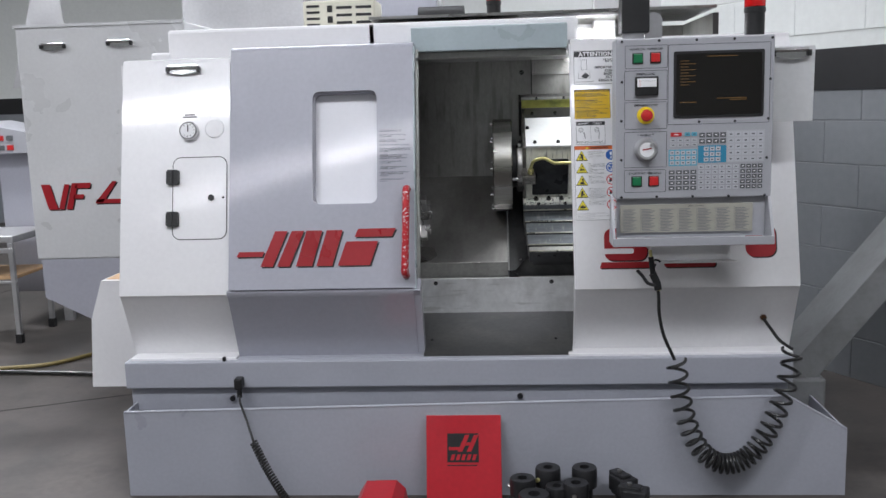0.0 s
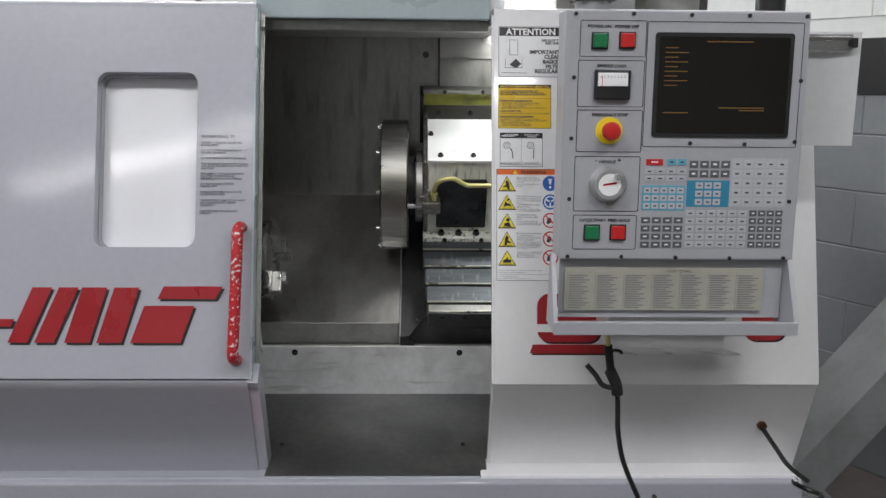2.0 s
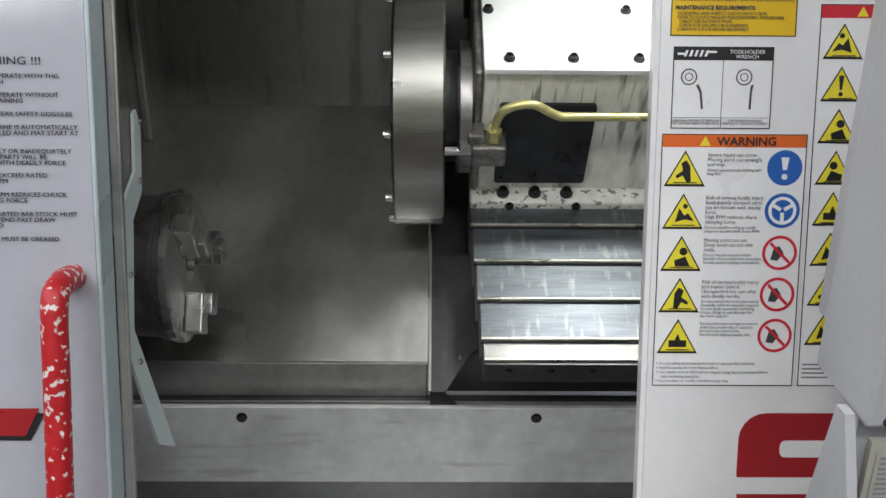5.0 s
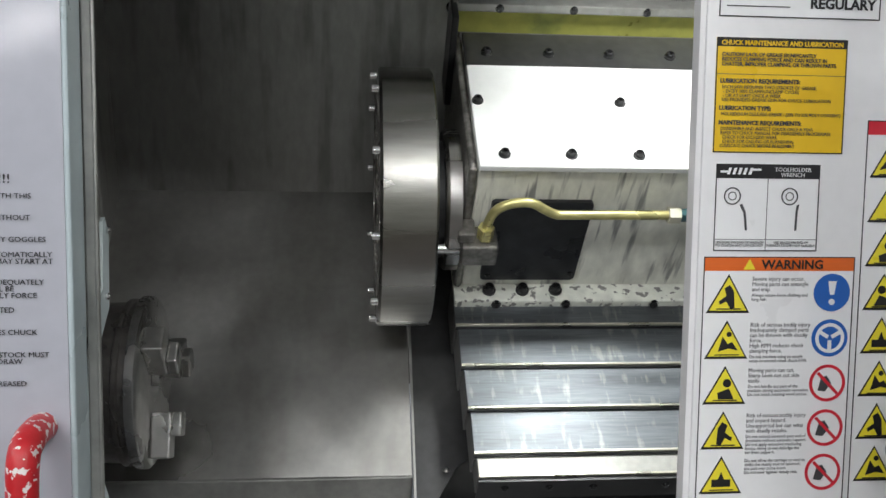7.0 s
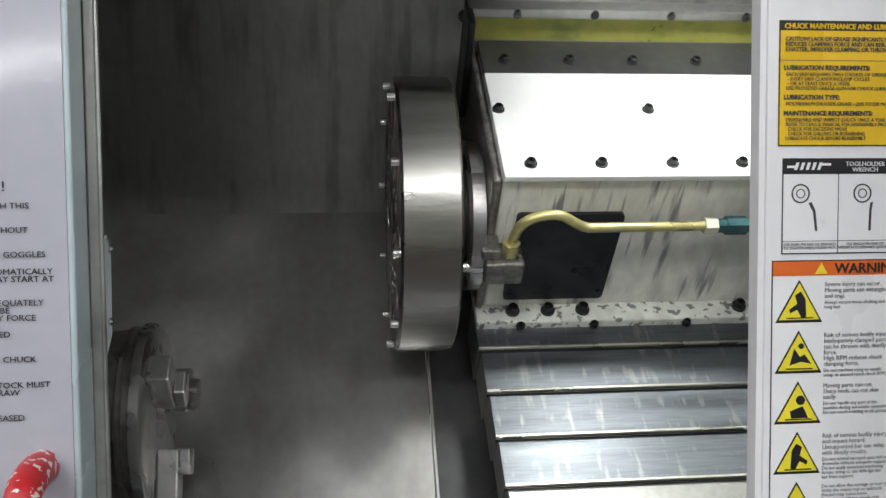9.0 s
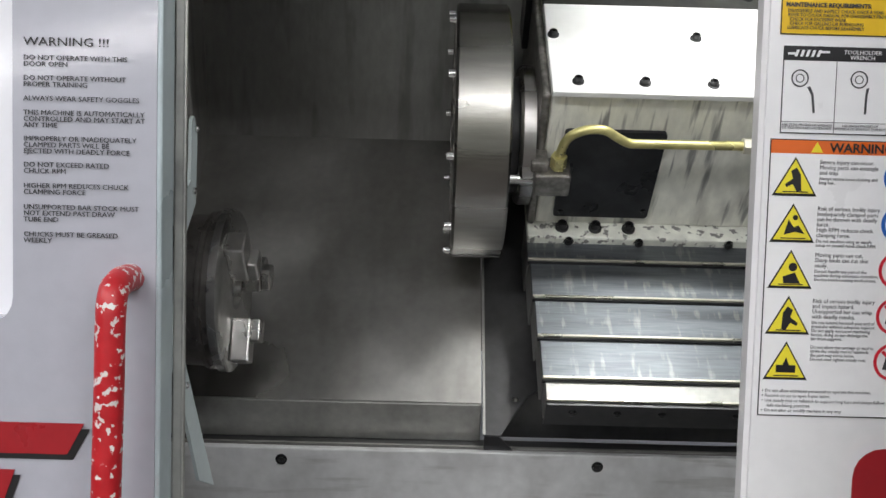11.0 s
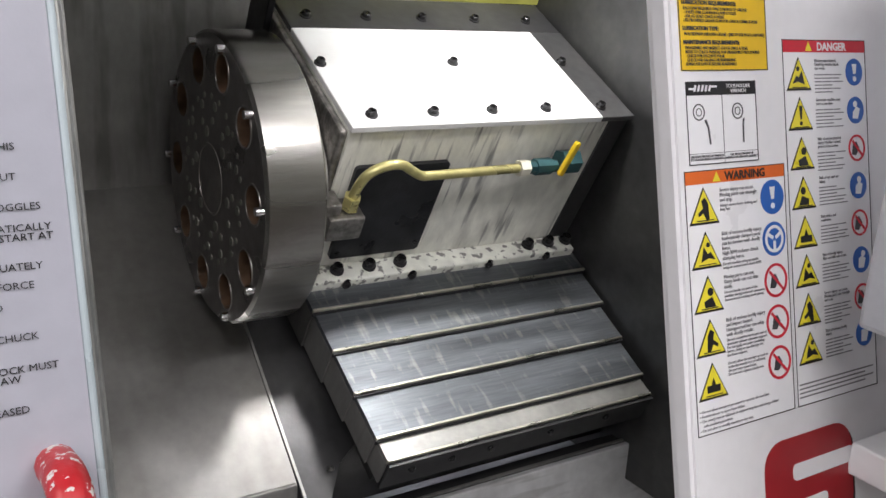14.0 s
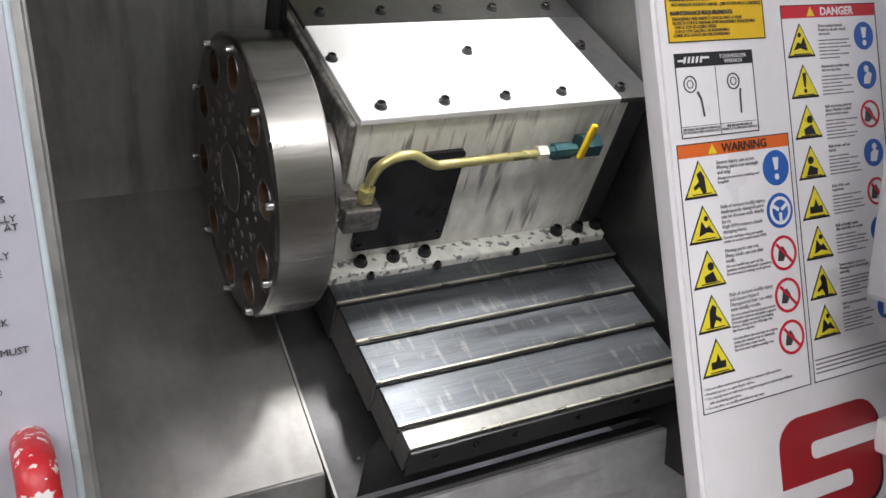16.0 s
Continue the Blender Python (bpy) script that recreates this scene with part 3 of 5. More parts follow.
# ---- base and drip tray ----
base = thing("machine_base", "grey painted machine base ledge", "base")
part("upper_box", box(-1.60, 0.725, 0.012, 1.25, 0.360, 0.457, 0.005), M_TRAY, base)
part("lower_box", box(-1.59, 0.715, 0.034, 1.25, 0.02, 0.3598, 0.003), M_TRAY, base)
for x in (-0.2, -1.22):
    part("bolt", cyl((x, 0.029, 0.318), "y", 0.011, 0.012, 6), M_BLACKM, base)
part("small_tab", box(-1.245, -1.235, 0.014, 0.03, 0.457, 0.472, 0.002), M_BLACK, base)
tray = thing("drip_tray", "grey painted sheet drip tray on the floor", "tray")
tp = [(-1.575, 0.002), (0.875, 0.002), (0.875, 0.23), (0.68, 0.345), (-1.575, 0.305)]
part("front_sheet", slab(tp, -0.085, -0.079), M_TRAY, tray)
part("left_sheet", box(-1.575, -1.569, -0.079, 1.2, 0.002, 0.305), M_TRAY, tray)
part("right_sheet", box(0.869, 0.875, -0.079, 1.2, 0.002, 0.23), M_TRAY, tray)
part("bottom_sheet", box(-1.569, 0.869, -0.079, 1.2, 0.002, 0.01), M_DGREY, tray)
part("rim", tube([(-1.572, -0.082, 0.307), (0.68, -0.082, 0.347), (0.872, -0.082, 0.232)], 0.005, 8), M_TRAY, tray)

# ---- the working space ----
cavity = thing("working_space", "dark steel lined working space of the turning machine", "enclosure")
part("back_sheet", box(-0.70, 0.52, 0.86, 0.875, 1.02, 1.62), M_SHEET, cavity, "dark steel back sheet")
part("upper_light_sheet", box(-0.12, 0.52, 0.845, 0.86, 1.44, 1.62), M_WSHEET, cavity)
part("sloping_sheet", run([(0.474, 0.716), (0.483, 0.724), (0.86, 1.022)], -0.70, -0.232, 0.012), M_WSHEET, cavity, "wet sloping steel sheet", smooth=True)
part("ledge_face", box(-0.70, -0.232, 0.470, 0.482, 0.658, 0.717, 0.002), M_GALV, cavity)
part("ledge_lip", box(-0.72, 0.5, 0.44, 0.475, 0.650, 0.658), M_DSTEEL, cavity, "dark lip under the ledge")
part("front_strip", box(-0.72, 0.5, 0.435, 0.445, 0.522, 0.660, 0.002), M_SILL, cavity, "bright steel sill strip")
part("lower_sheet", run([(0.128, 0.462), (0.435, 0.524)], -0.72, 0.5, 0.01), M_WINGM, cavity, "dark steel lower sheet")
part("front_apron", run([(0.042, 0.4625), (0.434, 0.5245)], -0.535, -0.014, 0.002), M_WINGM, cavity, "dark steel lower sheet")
for x in (-0.514, -0.066):
    screw(cavity, (x, 0.434, 0.642), "y", 0.006, 0.003)
    screw(cavity, (x, 0.175, 0.4838), "z", 0.005, -0.004)
part("lip_seam", box(-0.72, 0.5, 0.448, 0.452, 0.658, 0.6615), M_GALV, cavity, "bright worn seam along the lip")
part("head_wall", box(-0.715, -0.70, 0.3, 0.9, 0.45, 1.62), M_SHEET, cavity, "dark steel headstock wall")
part("head_ridge", box(-0.70, -0.685, 0.70, 0.725, 1.0, 1.62, 0.004), M_SHEET, cavity)
# near-black colour stands in for the unlit end of the space
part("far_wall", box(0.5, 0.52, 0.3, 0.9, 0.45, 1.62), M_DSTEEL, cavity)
part("roof_sheet", box(-0.72, 0.52, 0.33, 0.9, 1.64, 1.65), M_SHEET, cavity)
for x, z in ((-0.16, 1.45), (-0.16, 1.33)):
    screw(cavity, (x, 0.858, z), "y", 0.007, 0.004)
part("seam_strip", box(-0.122, -0.118, 0.842, 0.858, 1.3, 1.62), M_BLACKM, cavity)
lamp = thing("work_lamp", "enclosed strip work lamp under the roof sheet", "lamp")
part("lamp_body", box(-0.18, 0.18, 0.36, 0.46, 1.63, 1.64, 0.003), M_WHITE, lamp)
bracket = thing("door_bracket", "pale bent metal bracket behind the door edge", "bracket")
BR = Matrix(((0, 1, 0, -0.578), (1, 0, 0, 0), (0, 0, 1, 0), (0, 0, 0, 1)))
part("strip", slab([(0.298, 1.147), (0.278, 1.082), (0.227, 1.06), (0.175, 0.907), (0.241, 0.726), (0.304, 0.6799999999999999), (0.207, 0.909), (0.251, 1.031), (0.294, 1.052), (0.316, 1.126), (0.307, 1.149)], -0.002, 0.002), M_PALE, bracket, m=BR)
part("back_plate", slab([(0.236, 1.172), (0.314, 1.148), (0.295, 1.076), (0.24, 1.053), (0.193, 1.033)], -0.008, -0.004), M_GALV, bracket, m=BR)
for y, z in ((0.31, 1.134), (0.286, 1.068), (0.215, 0.977), (0.21, 0.865)):
    part("screw", lathe((-0.574, y, z), "x", [(-0.003, 0.004), (0.0, 0.004), (0.002, 0.002)], 12), M_CHROME, bracket, smooth=True)

# the spindle chuck
chuck = thing("spindle_chuck", "oily black steel three-jaw chuck on the spindle", "chuck", pose(-0.572, 0.40, 0.908) @ Matrix.Scale(0.83, 4))
part("back_body", lathe((0, 0, 0), "x", [(-0.10, 0.115), (-0.02, 0.118), (-0.018, 0.123), (-0.012, 0.123), (-0.01, 0.119), (0.0, 0.119)], 48), M_TFACE, chuck, smooth=True)
part("face_ring", lathe((0, 0, 0), "x", [(0.0, 0.119), (0.0, 0.127), (0.012, 0.127), (0.016, 0.122), (0.016, 0.03), (0.006, 0.028)], 48), M_CHUCK, chuck, "oily turned chuck face", smooth=True)
jaw = None
for k in range(3):
    mm = Matrix.Rotation(radians(120 * k + 30), 4, "X")
    if jaw is None:
        jaw = part("jaw", joined(box(0.016, 0.045, -0.02, 0.02, 0.045, 0.112, 0.003), box(0.045, 0.06, -0.018, 0.018, 0.045, 0.08, 0.003)), M_CHUCK, chuck, m=mm)
    else:
        like(jaw, mm, chuck)

# the carriage with its turret, standing on a bed that leans towards the door
CX = -0.155
carriage = thing("turret_carriage", "slant-bed turret carriage with white cover plate", "carriage", pose(CX, 0.505, 1.161, 29, 0, 0))
# along: x; y rises to the back along the slant; z stands square to it
part("housing", box(0.0, 0.42, 0.0, 0.285, -0.245, -0.004, 0.004), M_CAST, carriage, "stained pale cast housing")
part("cover_plate", box(0.0, 0.395, -0.008, 0.205, -0.004, 0.005, 0.0015), M_PLATE, carriage, "white painted cover plate")
part("dark_top_plate", box(0.0, 0.455, 0.2055, 0.285, -0.004, 0.004, 0.0015), M_DSTEEL, carriage, "dark steel top plate")
part("dark_side_plate", box(0.3955, 0.455, -0.008, 0.205, -0.004, 0.0045, 0.0015), M_WINGM, carriage)
part("right_guard", box(0.42, 0.455, 0.0, 0.285, -0.245, -0.005, 0.002), M_DSTEEL, carriage)
for x, y in ((0.001, 0.123), (0.202, 0.123), (0.395, 0.123)):
    screw(carriage, (x + 0.008, y, 0.007), "z", 0.0058, -0.006)
for x in (0.035, 0.124, 0.215, 0.305, 0.405):
    screw(carriage, (x, 0.015, 0.007), "z", 0.0058, -0.006)
for x in (0.032, 0.124, 0.215, 0.308, 0.405):
    screw(carriage, (x, 0.235, 0.006), "z", 0.006, -0.006)
part("black_plate", slab(rounded(0.025, 0.165, -0.225, -0.062, 0.006), -0.006, 0.0), M_BLACKP, carriage, "black access plate")
for x, z in ((0.157, -0.085), (0.157, -0.21), (0.035, -0.215)):
    screw(carriage, (x, -0.007, z), "y", 0.003, 0.003)
part("flange", box(-0.012, 0.455, -0.03, 0.05, -0.262, -0.245, 0.003), M_CHIP, carriage, "chipped white mounting flange")
for x in (0.04, 0.09, 0.14, 0.37, 0.41, 0.445):
    screw(carriage, (x, -0.012, -0.24), "z", 0.0072, -0.009)
for x in (0.05, 0.155, 0.29, 0.40):
    screw(carriage, (x, -0.03, -0.2535), "y", 0.006, 0.004)
part("end_casting", box(-0.012, -0.0005, -0.004, 0.30, -0.245, -0.004, 0.004), M_PIT, carriage)
part("neck_ring", lathe((-0.026, 0.07, -0.135), "x", [(-0.009, 0.098), (-0.005, 0.102), (0.012, 0.102)], 48), M_STEEL, carriage, smooth=True)
part("neck", cyl((-0.05, 0.07, -0.135), "x", 0.085, 0.05, 40), M_BLACKM, carriage, smooth=True)
# coolant block, pipe and valve on the front face
part("coolant_block", box(-0.014, 0.036, -0.044, -0.002, -0.15, -0.113, 0.003), M_PIT, carriage, "pitted steel coolant block")
part("block_foot", box(-0.02, 0.004, -0.034, -0.002, -0.115, -0.098, 0.003), M_PIT, carriage)
part("spigot", cyl((-0.04, -0.025, -0.135), "x", 0.008, 0.05, 16), M_CHROME, carriage, smooth=True)
part("elbow_nut", cyl((0.018, -0.026, -0.10), "z", 0.0115, 0.02, 6), M_BRASS, carriage)
pk = [(0.018, -0.026, -0.10), (0.02, -0.027, -0.075), (0.028, -0.028, -0.054), (0.048, -0.028, -0.042), (0.072, -0.028, -0.041), (0.09, -0.028, -0.052), (0.108, -0.028, -0.062), (0.13, -0.028, -0.063), (0.262, -0.028, -0.062)]
part("pipe", tube(curve_points(pk, 8), 0.0065, 12), M_BRASS, carriage, "bent brass coolant pipe", smooth=True)
part("pipe_nut", cyl((0.27, -0.028, -0.062), "x", 0.0115, 0.016, 6), M_CREAM, carriage)
part("fitting", lathe((0.305, -0.028, -0.062), "x", [(-0.03, 0.009), (-0.015, 0.009), (-0.015, 0.012), (0.012, 0.012), (0.012, 0.009), (0.022, 0.009)], 8), M_TEAL, carriage)
part("valve_body", cyl((0.348, -0.026, -0.058), "x", 0.0175, 0.03, 6), M_TEAL, carriage, "teal hexagonal valve")
part("lever", box(-0.005, 0.005, -0.004, 0.004, -0.01, 0.045, 0.003), M_LEVER, carriage, "yellow valve lever", m=pose(0.326, -0.045, -0.055, -8, 14, 0))
screw(carriage, (0.316, -0.006, -0.086), "y", 0.006, 0.006)
# guard above: dark bracket and a yellow strip
part("guard_strip", box(-0.01, 0.46, 0.286, 0.29, 0.004, 0.046), M_YELLOW, carriage, "yellow-green guard strip")
part("guard_bracket", box(-0.02, 0.46, 0.275, 0.30, 0.046, 0.06, 0.002), M_SHEET, carriage)
for x in (0.05, 0.16, 0.27, 0.38):
    screw(carriage, (x, 0.275, 0.053), "y", 0.005, 0.004)
part("guard_cheek", box(-0.022, -0.012, 0.24, 0.30, -0.1, 0.06, 0.002), M_BLACKM, carriage)
side = part("side_sheet", box(CX + 0.462, CX + 0.47, 0.28, 0.86, 0.60, 1.5), M_DSTEEL, None, "dark steel side sheet")
side.parent, side.matrix_parent_inverse = carriage, carriage.matrix_basis.inverted()

# the turret disc
TC = Matrix.Translation((CX - 0.128, 0.63, 1.08))
turret = thing("tool_turret", "round steel tool turret with ten empty pockets", "turret", TC)
R, T = 0.184, 0.074


def ring_pts(r, n, a0=0.0, cx=0.0, cz=0.0):
    return [(cx + r * math.cos(a0 + 2 * math.pi * k / n), cz + r * math.sin(a0 + 2 * math.pi * k / n)) for k in range(n)]


TURN = Matrix(((0, 1, 0, 0), (1, 0, 0, 0), (0, 0, 1, 0), (0, 0, 0, 1)))
pockets = [ring_pts(0.0235, 18, 0, 0.143 * math.cos(radians(36 * k)), 0.143 * math.sin(radians(36 * k))) for k in range(10)]
part("face_plate", slab(ring_pts(R - 0.004, 96), 0.0, 0.02, holes=pockets), M_TFACE, turret, "oily dark turret face", m=TURN)
part("rim", lathe((0, 0, 0), "x", [(0.0, R - 0.0041), (0.004, R), (T - 0.003, R), (T, R - 0.003), (T, 0.08)], 96, caps=False), M_RIM, turret, "brushed bright turret rim", smooth=True)
bore = None
for k in range(10):
    a = radians(36 * k)
    mm = Matrix.Translation((0, 0.143 * math.cos(a), 0.143 * math.sin(a)))
    if bore is None:
        bore = part("pocket", lathe((0, 0, 0), "x", [(0.0005, 0.0232), (0.06, 0.0232), (0.06, 0.001)], 20, caps=False), M_BORE, turret, m=mm, smooth=True)
    else:
        like(bore, mm, turret)
ringp = None
for k in range(10):
    a = radians(36 * k)
    mm = Matrix.Translation((-0.0006, 0.143 * math.cos(a), 0.143 * math.sin(a)))
    if ringp is None:
        ringp = part("pocket_edge", lathe((0, 0, 0), "x", [(0.0008, 0.0252), (-0.0004, 0.0248), (-0.0004, 0.0232), (0.0008, 0.0226)], 24, caps=False), M_TFACE, turret, m=mm, smooth=True)
    else:
        like(ringp, mm, turret)
pin = None
for k in range(10):
    for da, rr in ((0.0, R - 0.010),):
        a = radians(36 * k) + da
        mm = Matrix.Translation((-0.004, rr * math.cos(a), rr * math.sin(a)))
        if pin is None:
            pin = part("set_screw", lathe((0, 0, 0), "x", [(-0.006, 0.0038), (-0.0055, 0.0052), (-0.002, 0.0056), (0.005, 0.0056), (0.005, 0.004)], 10), M_CHROME, turret, "bright set screw", m=mm, smooth=True)
        else:
            like(pin, mm, turret)
# screw holes drawn as bright steel discs, to stand for their glints
dot = None
for rr, n, a0, sc in ((0.105, 24, 0.06, 0.8), (0.095, 12, 0.2, 1.3), (0.075, 12, 0.1, 1.0), (0.06, 6, 0.3, 1.5), (0.03, 6, 0.0, 0.9), (0.018, 4, 0.4, 0.9)):
    for k in range(n):
        a = a0 + 2 * math.pi * k / n
        mm = Matrix.Translation((-0.0004, rr * math.cos(a), rr * math.sin(a))) @ Matrix.Scale(sc, 4)
        if dot is None:
            dot = part("screw_hole", lathe((0, 0, 0), "x", [(-0.0008, 0.0045), (0.001, 0.0045), (0.001, 0.003)], 10), M_RIM, turret, m=mm)
        else:
            like(dot, mm, turret)
part("hub_ring", lathe((0, 0, 0), "x", [(-0.002, 0.046), (-0.003, 0.0455), (-0.003, 0.043), (-0.001, 0.0425)], 40), M_TFACE, turret, smooth=True)

# telescoping covers in front of the carriage, and the wing sheet beside them
covers = thing("way_cover", "telescoping wet steel way covers stepping down to the door", "cover", pose(CX, 0.62, 0.929, 29, 0, 0))
for k in range(5):
    y1, y0 = 0.03 - 0.066 * k, -0.05 - 0.066 * k
    if k == 4:
        y0 = y1 - 0.045
    e = 0.0065 * k
    x0, x1 = -0.012 + 0.004 * k, 0.46 - 0.004 * k
    # lighter metal on the lowest plate paints in its bright reflection
    part("cover_plate", box(x0, x1, y0, y1, -0.008 - e, -e, 0.001), M_WAY if k < 4 else M_GALV, covers)
    part("cover_lip", box(x0, x1, y0 - 0.003, y0 + 0.001, -0.005 - e, 0.0014 - e, 0.001), M_LIP, covers)
    # black strip draws the shadow line at the step below the lip
    part("wiper", box(x0, x1, y0 - 0.005, y0 - 0.003, -0.009 - e, -0.0025 - e), M_BLACKM, covers)
    part("cover_side", box(x0, x0 + 0.003, y0, y1, -0.075, -0.008 - e), M_SHEET, covers)
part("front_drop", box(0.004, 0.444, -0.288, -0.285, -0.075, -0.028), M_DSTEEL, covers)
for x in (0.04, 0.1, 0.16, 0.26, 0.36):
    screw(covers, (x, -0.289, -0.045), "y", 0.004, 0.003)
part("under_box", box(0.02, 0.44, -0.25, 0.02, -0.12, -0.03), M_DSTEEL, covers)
wing = thing("wing_sheet", "dark steel wing sheet beside the way covers, darkened further for shade", "guard sheet")
SLOPE = pose(0, 0.437, 0.687, -52.6, 0, 0)  # z runs up the slope, x along the bed
# the turret's shadow on the wing is put into its dark colour
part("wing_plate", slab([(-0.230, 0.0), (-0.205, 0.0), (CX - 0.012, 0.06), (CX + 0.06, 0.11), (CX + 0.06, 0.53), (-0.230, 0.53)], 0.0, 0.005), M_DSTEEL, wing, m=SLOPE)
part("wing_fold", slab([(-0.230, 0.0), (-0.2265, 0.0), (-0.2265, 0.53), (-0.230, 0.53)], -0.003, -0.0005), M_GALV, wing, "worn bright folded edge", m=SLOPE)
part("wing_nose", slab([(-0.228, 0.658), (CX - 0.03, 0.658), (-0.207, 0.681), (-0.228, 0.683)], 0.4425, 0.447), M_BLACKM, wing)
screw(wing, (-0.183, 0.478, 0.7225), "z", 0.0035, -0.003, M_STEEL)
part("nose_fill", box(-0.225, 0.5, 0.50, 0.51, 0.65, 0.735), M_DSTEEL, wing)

# ---- labels on the right panel ----
def label_sheet(name, text, x0, x1, z0, z1, mat=None):
    t = thing(name, text, "label", FACE)
    part("sheet", slab([(x0, z0), (x1, z0), (x1, z1), (x0, z1)], -0.0006, 0.0004), mat or M_PAPER, t)
    for a, b, c, d in ((x0, x1, z0, z0 + 0.001), (x0, x1, z1 - 0.001, z1), (x0, x0 + 0.001, z0 + 0.001, z1 - 0.001), (x1 - 0.001, x1, z0 + 0.001, z1 - 0.001)):
        part("border", slab([(a, c), (b, c), (b, d), (a, d)], -0.0009, -0.0005), M_BDECAL, t)
    return t


def bar(t, x0, x1, z0, z1, mat, name="bar", y=-0.0009):
    return part(name, slab([(x0, z0), (x1, z0), (x1, z1), (x0, z1)], y, y + 0.0004), mat, t)


def words(t, text, size, x, z, mat=None, align="LEFT", stretch=1.0, bold=0.0):
    return part("lettering", lettering(text, size, x, z, -0.0013, align, None, stretch, bold), mat or M_TXT, t)


att = label_sheet("attention_label", "white notice with black heading and line drawing", 0.005, 0.155, 0.694, 0.812)
bar(att, 0.007, 0.153, 0.79, 0.81, M_BDECAL, "heading")
words(att, "ATTENTION", 0.0205, 0.08, 0.7925, M_PAPER, "CENTER", 1.0, 0.0006)
words(att, "USE SLOT TO\nREST PUMP", 0.0075, 0.15, 0.777, None, "RIGHT", 1, 0.0003)
words(att, "IMPORTANT!\nCLEAN\nBASKET\nFILTER\nREGULARY", 0.0125, 0.15, 0.748, M_BDECAL, "RIGHT", 1.0, 0.0004)
for a, b, c, d in ((0.02, 0.06, 0.715, 0.716), (0.02, 0.021, 0.715, 0.735), (0.059, 0.06, 0.715, 0.735), (0.03, 0.05, 0.745, 0.746), (0.03, 0.031, 0.745, 0.78), (0.049, 0.05, 0.745, 0.78), (0.03, 0.05, 0.78, 0.781), (0.012, 0.07, 0.703, 0.704)):
    bar(att, a, b, c, d, M_TXT, "drawing_line")
part("basket", slab([(0.03, 0.722), (0.045, 0.714), (0.058, 0.724), (0.045, 0.736)], -0.0012, -0.0008), M_TXT, att)

yel = label_sheet("lubrication_label", "yellow chuck lubrication label with black print", 0.004, 0.126, 0.574, 0.676, M_LYEL)
bar(yel, 0.005, 0.125, 0.668, 0.675, M_BDECAL, "heading")
words(yel, "CHUCK MAINTENANCE AND LUBRICATION", 0.0058, 0.065, 0.6694, M_LYEL, "CENTER", 0.98, 0.0002)
words(yel, "CAUTION! LACK OF GREASE SIGNIFICANTLY\nREDUCES CLAMPING FORCE AND CAN RESULT IN\nCHATTER, IMPROPER CLAMPING, OR THROWN PARTS.", 0.0047, 0.009, 0.6595, None, "LEFT", 0.92, 0.0001)
bar(yel, 0.005, 0.125, 0.6435, 0.644, M_TXT)
words(yel, "LUBRICATION REQUIREMENTS:", 0.0053, 0.008, 0.636, None, "LEFT", 1, 0.0002)
words(yel, "EACH JAW REQUIRES TWO STROKES OF GREASE:\n - EVERY 1000 CLAMP/UNCLAMP CYCLES\n - OR AT LEAST ONCE A WEEK\nUSE PROVIDED GREASE GUN FOR CHUCK LUBRICATION", 0.0042, 0.01, 0.631, None, "LEFT", 0.95)
words(yel, "LUBRICATION TYPE:", 0.0053, 0.008, 0.612, None, "LEFT", 1, 0.0002)
words(yel, "MOLYBDENUM DISULFIDE GREASE - (20% TO 25% MOLY CONTENT)", 0.0042, 0.01, 0.607, None, "LEFT", 0.88)
words(yel, "MAINTENANCE REQUIREMENTS:", 0.0053, 0.008, 0.599, None, "LEFT", 1, 0.0002)
words(yel, "DISASSEMBLE AND INSPECT CHUCK ONCE A YEAR\nREFER TO CHUCK MANUAL FOR DISASSEMBLY PROCEDURES\n  CHECK FOR EXCESSIVE WEAR\n  CHECK FOR GALLING OR BURNISHING\nLUBRICATE CHUCK BEFORE REASSEMBLY", 0.0042, 0.01, 0.594, None, "LEFT", 0.9)

wr = label_sheet("wrench_label", "white toolholder wrench label with black heading", 0.008, 0.106, 0.485, 0.564)
bar(wr, 0.009, 0.105, 0.551, 0.563, M_BDECAL, "heading")
for k in range(5):
    part("emblem_piece", slab([(0.018 + k * 0.005, 0.5545), (0.0205 + k * 0.005, 0.5545), (0.0225 + k * 0.005, 0.5605), (0.02 + k * 0.005, 0.5605)], -0.0013, -0.0009), M_PAPER, wr)
bar(wr, 0.012, 0.02, 0.556, 0.558, M_PAPER, "emblem_piece", -0.0013)
bar(wr, 0.04, 0.05, 0.558, 0.56, M_PAPER, "emblem_piece", -0.0013)
words(wr, "TOOLHOLDER\nWRENCH", 0.0052, 0.08, 0.5575, M_PAPER, "CENTER")
bar(wr, 0.0567, 0.0573, 0.486, 0.551, M_TXT)
bar(wr, 0.009, 0.105, 0.4955, 0.496, M_TXT)
words(wr, "USE DUAL PIN END OF WRENCH\nTO TIGHTEN AND LOOSEN NUT.", 0.0032, 0.0325, 0.492, None, "CENTER", 0.95)
words(wr, "USE SINGLE PIN END OF\nWRENCH TO SPIN NUT QUICKLY.", 0.0032, 0.081, 0.492, None, "CENTER", 0.95)
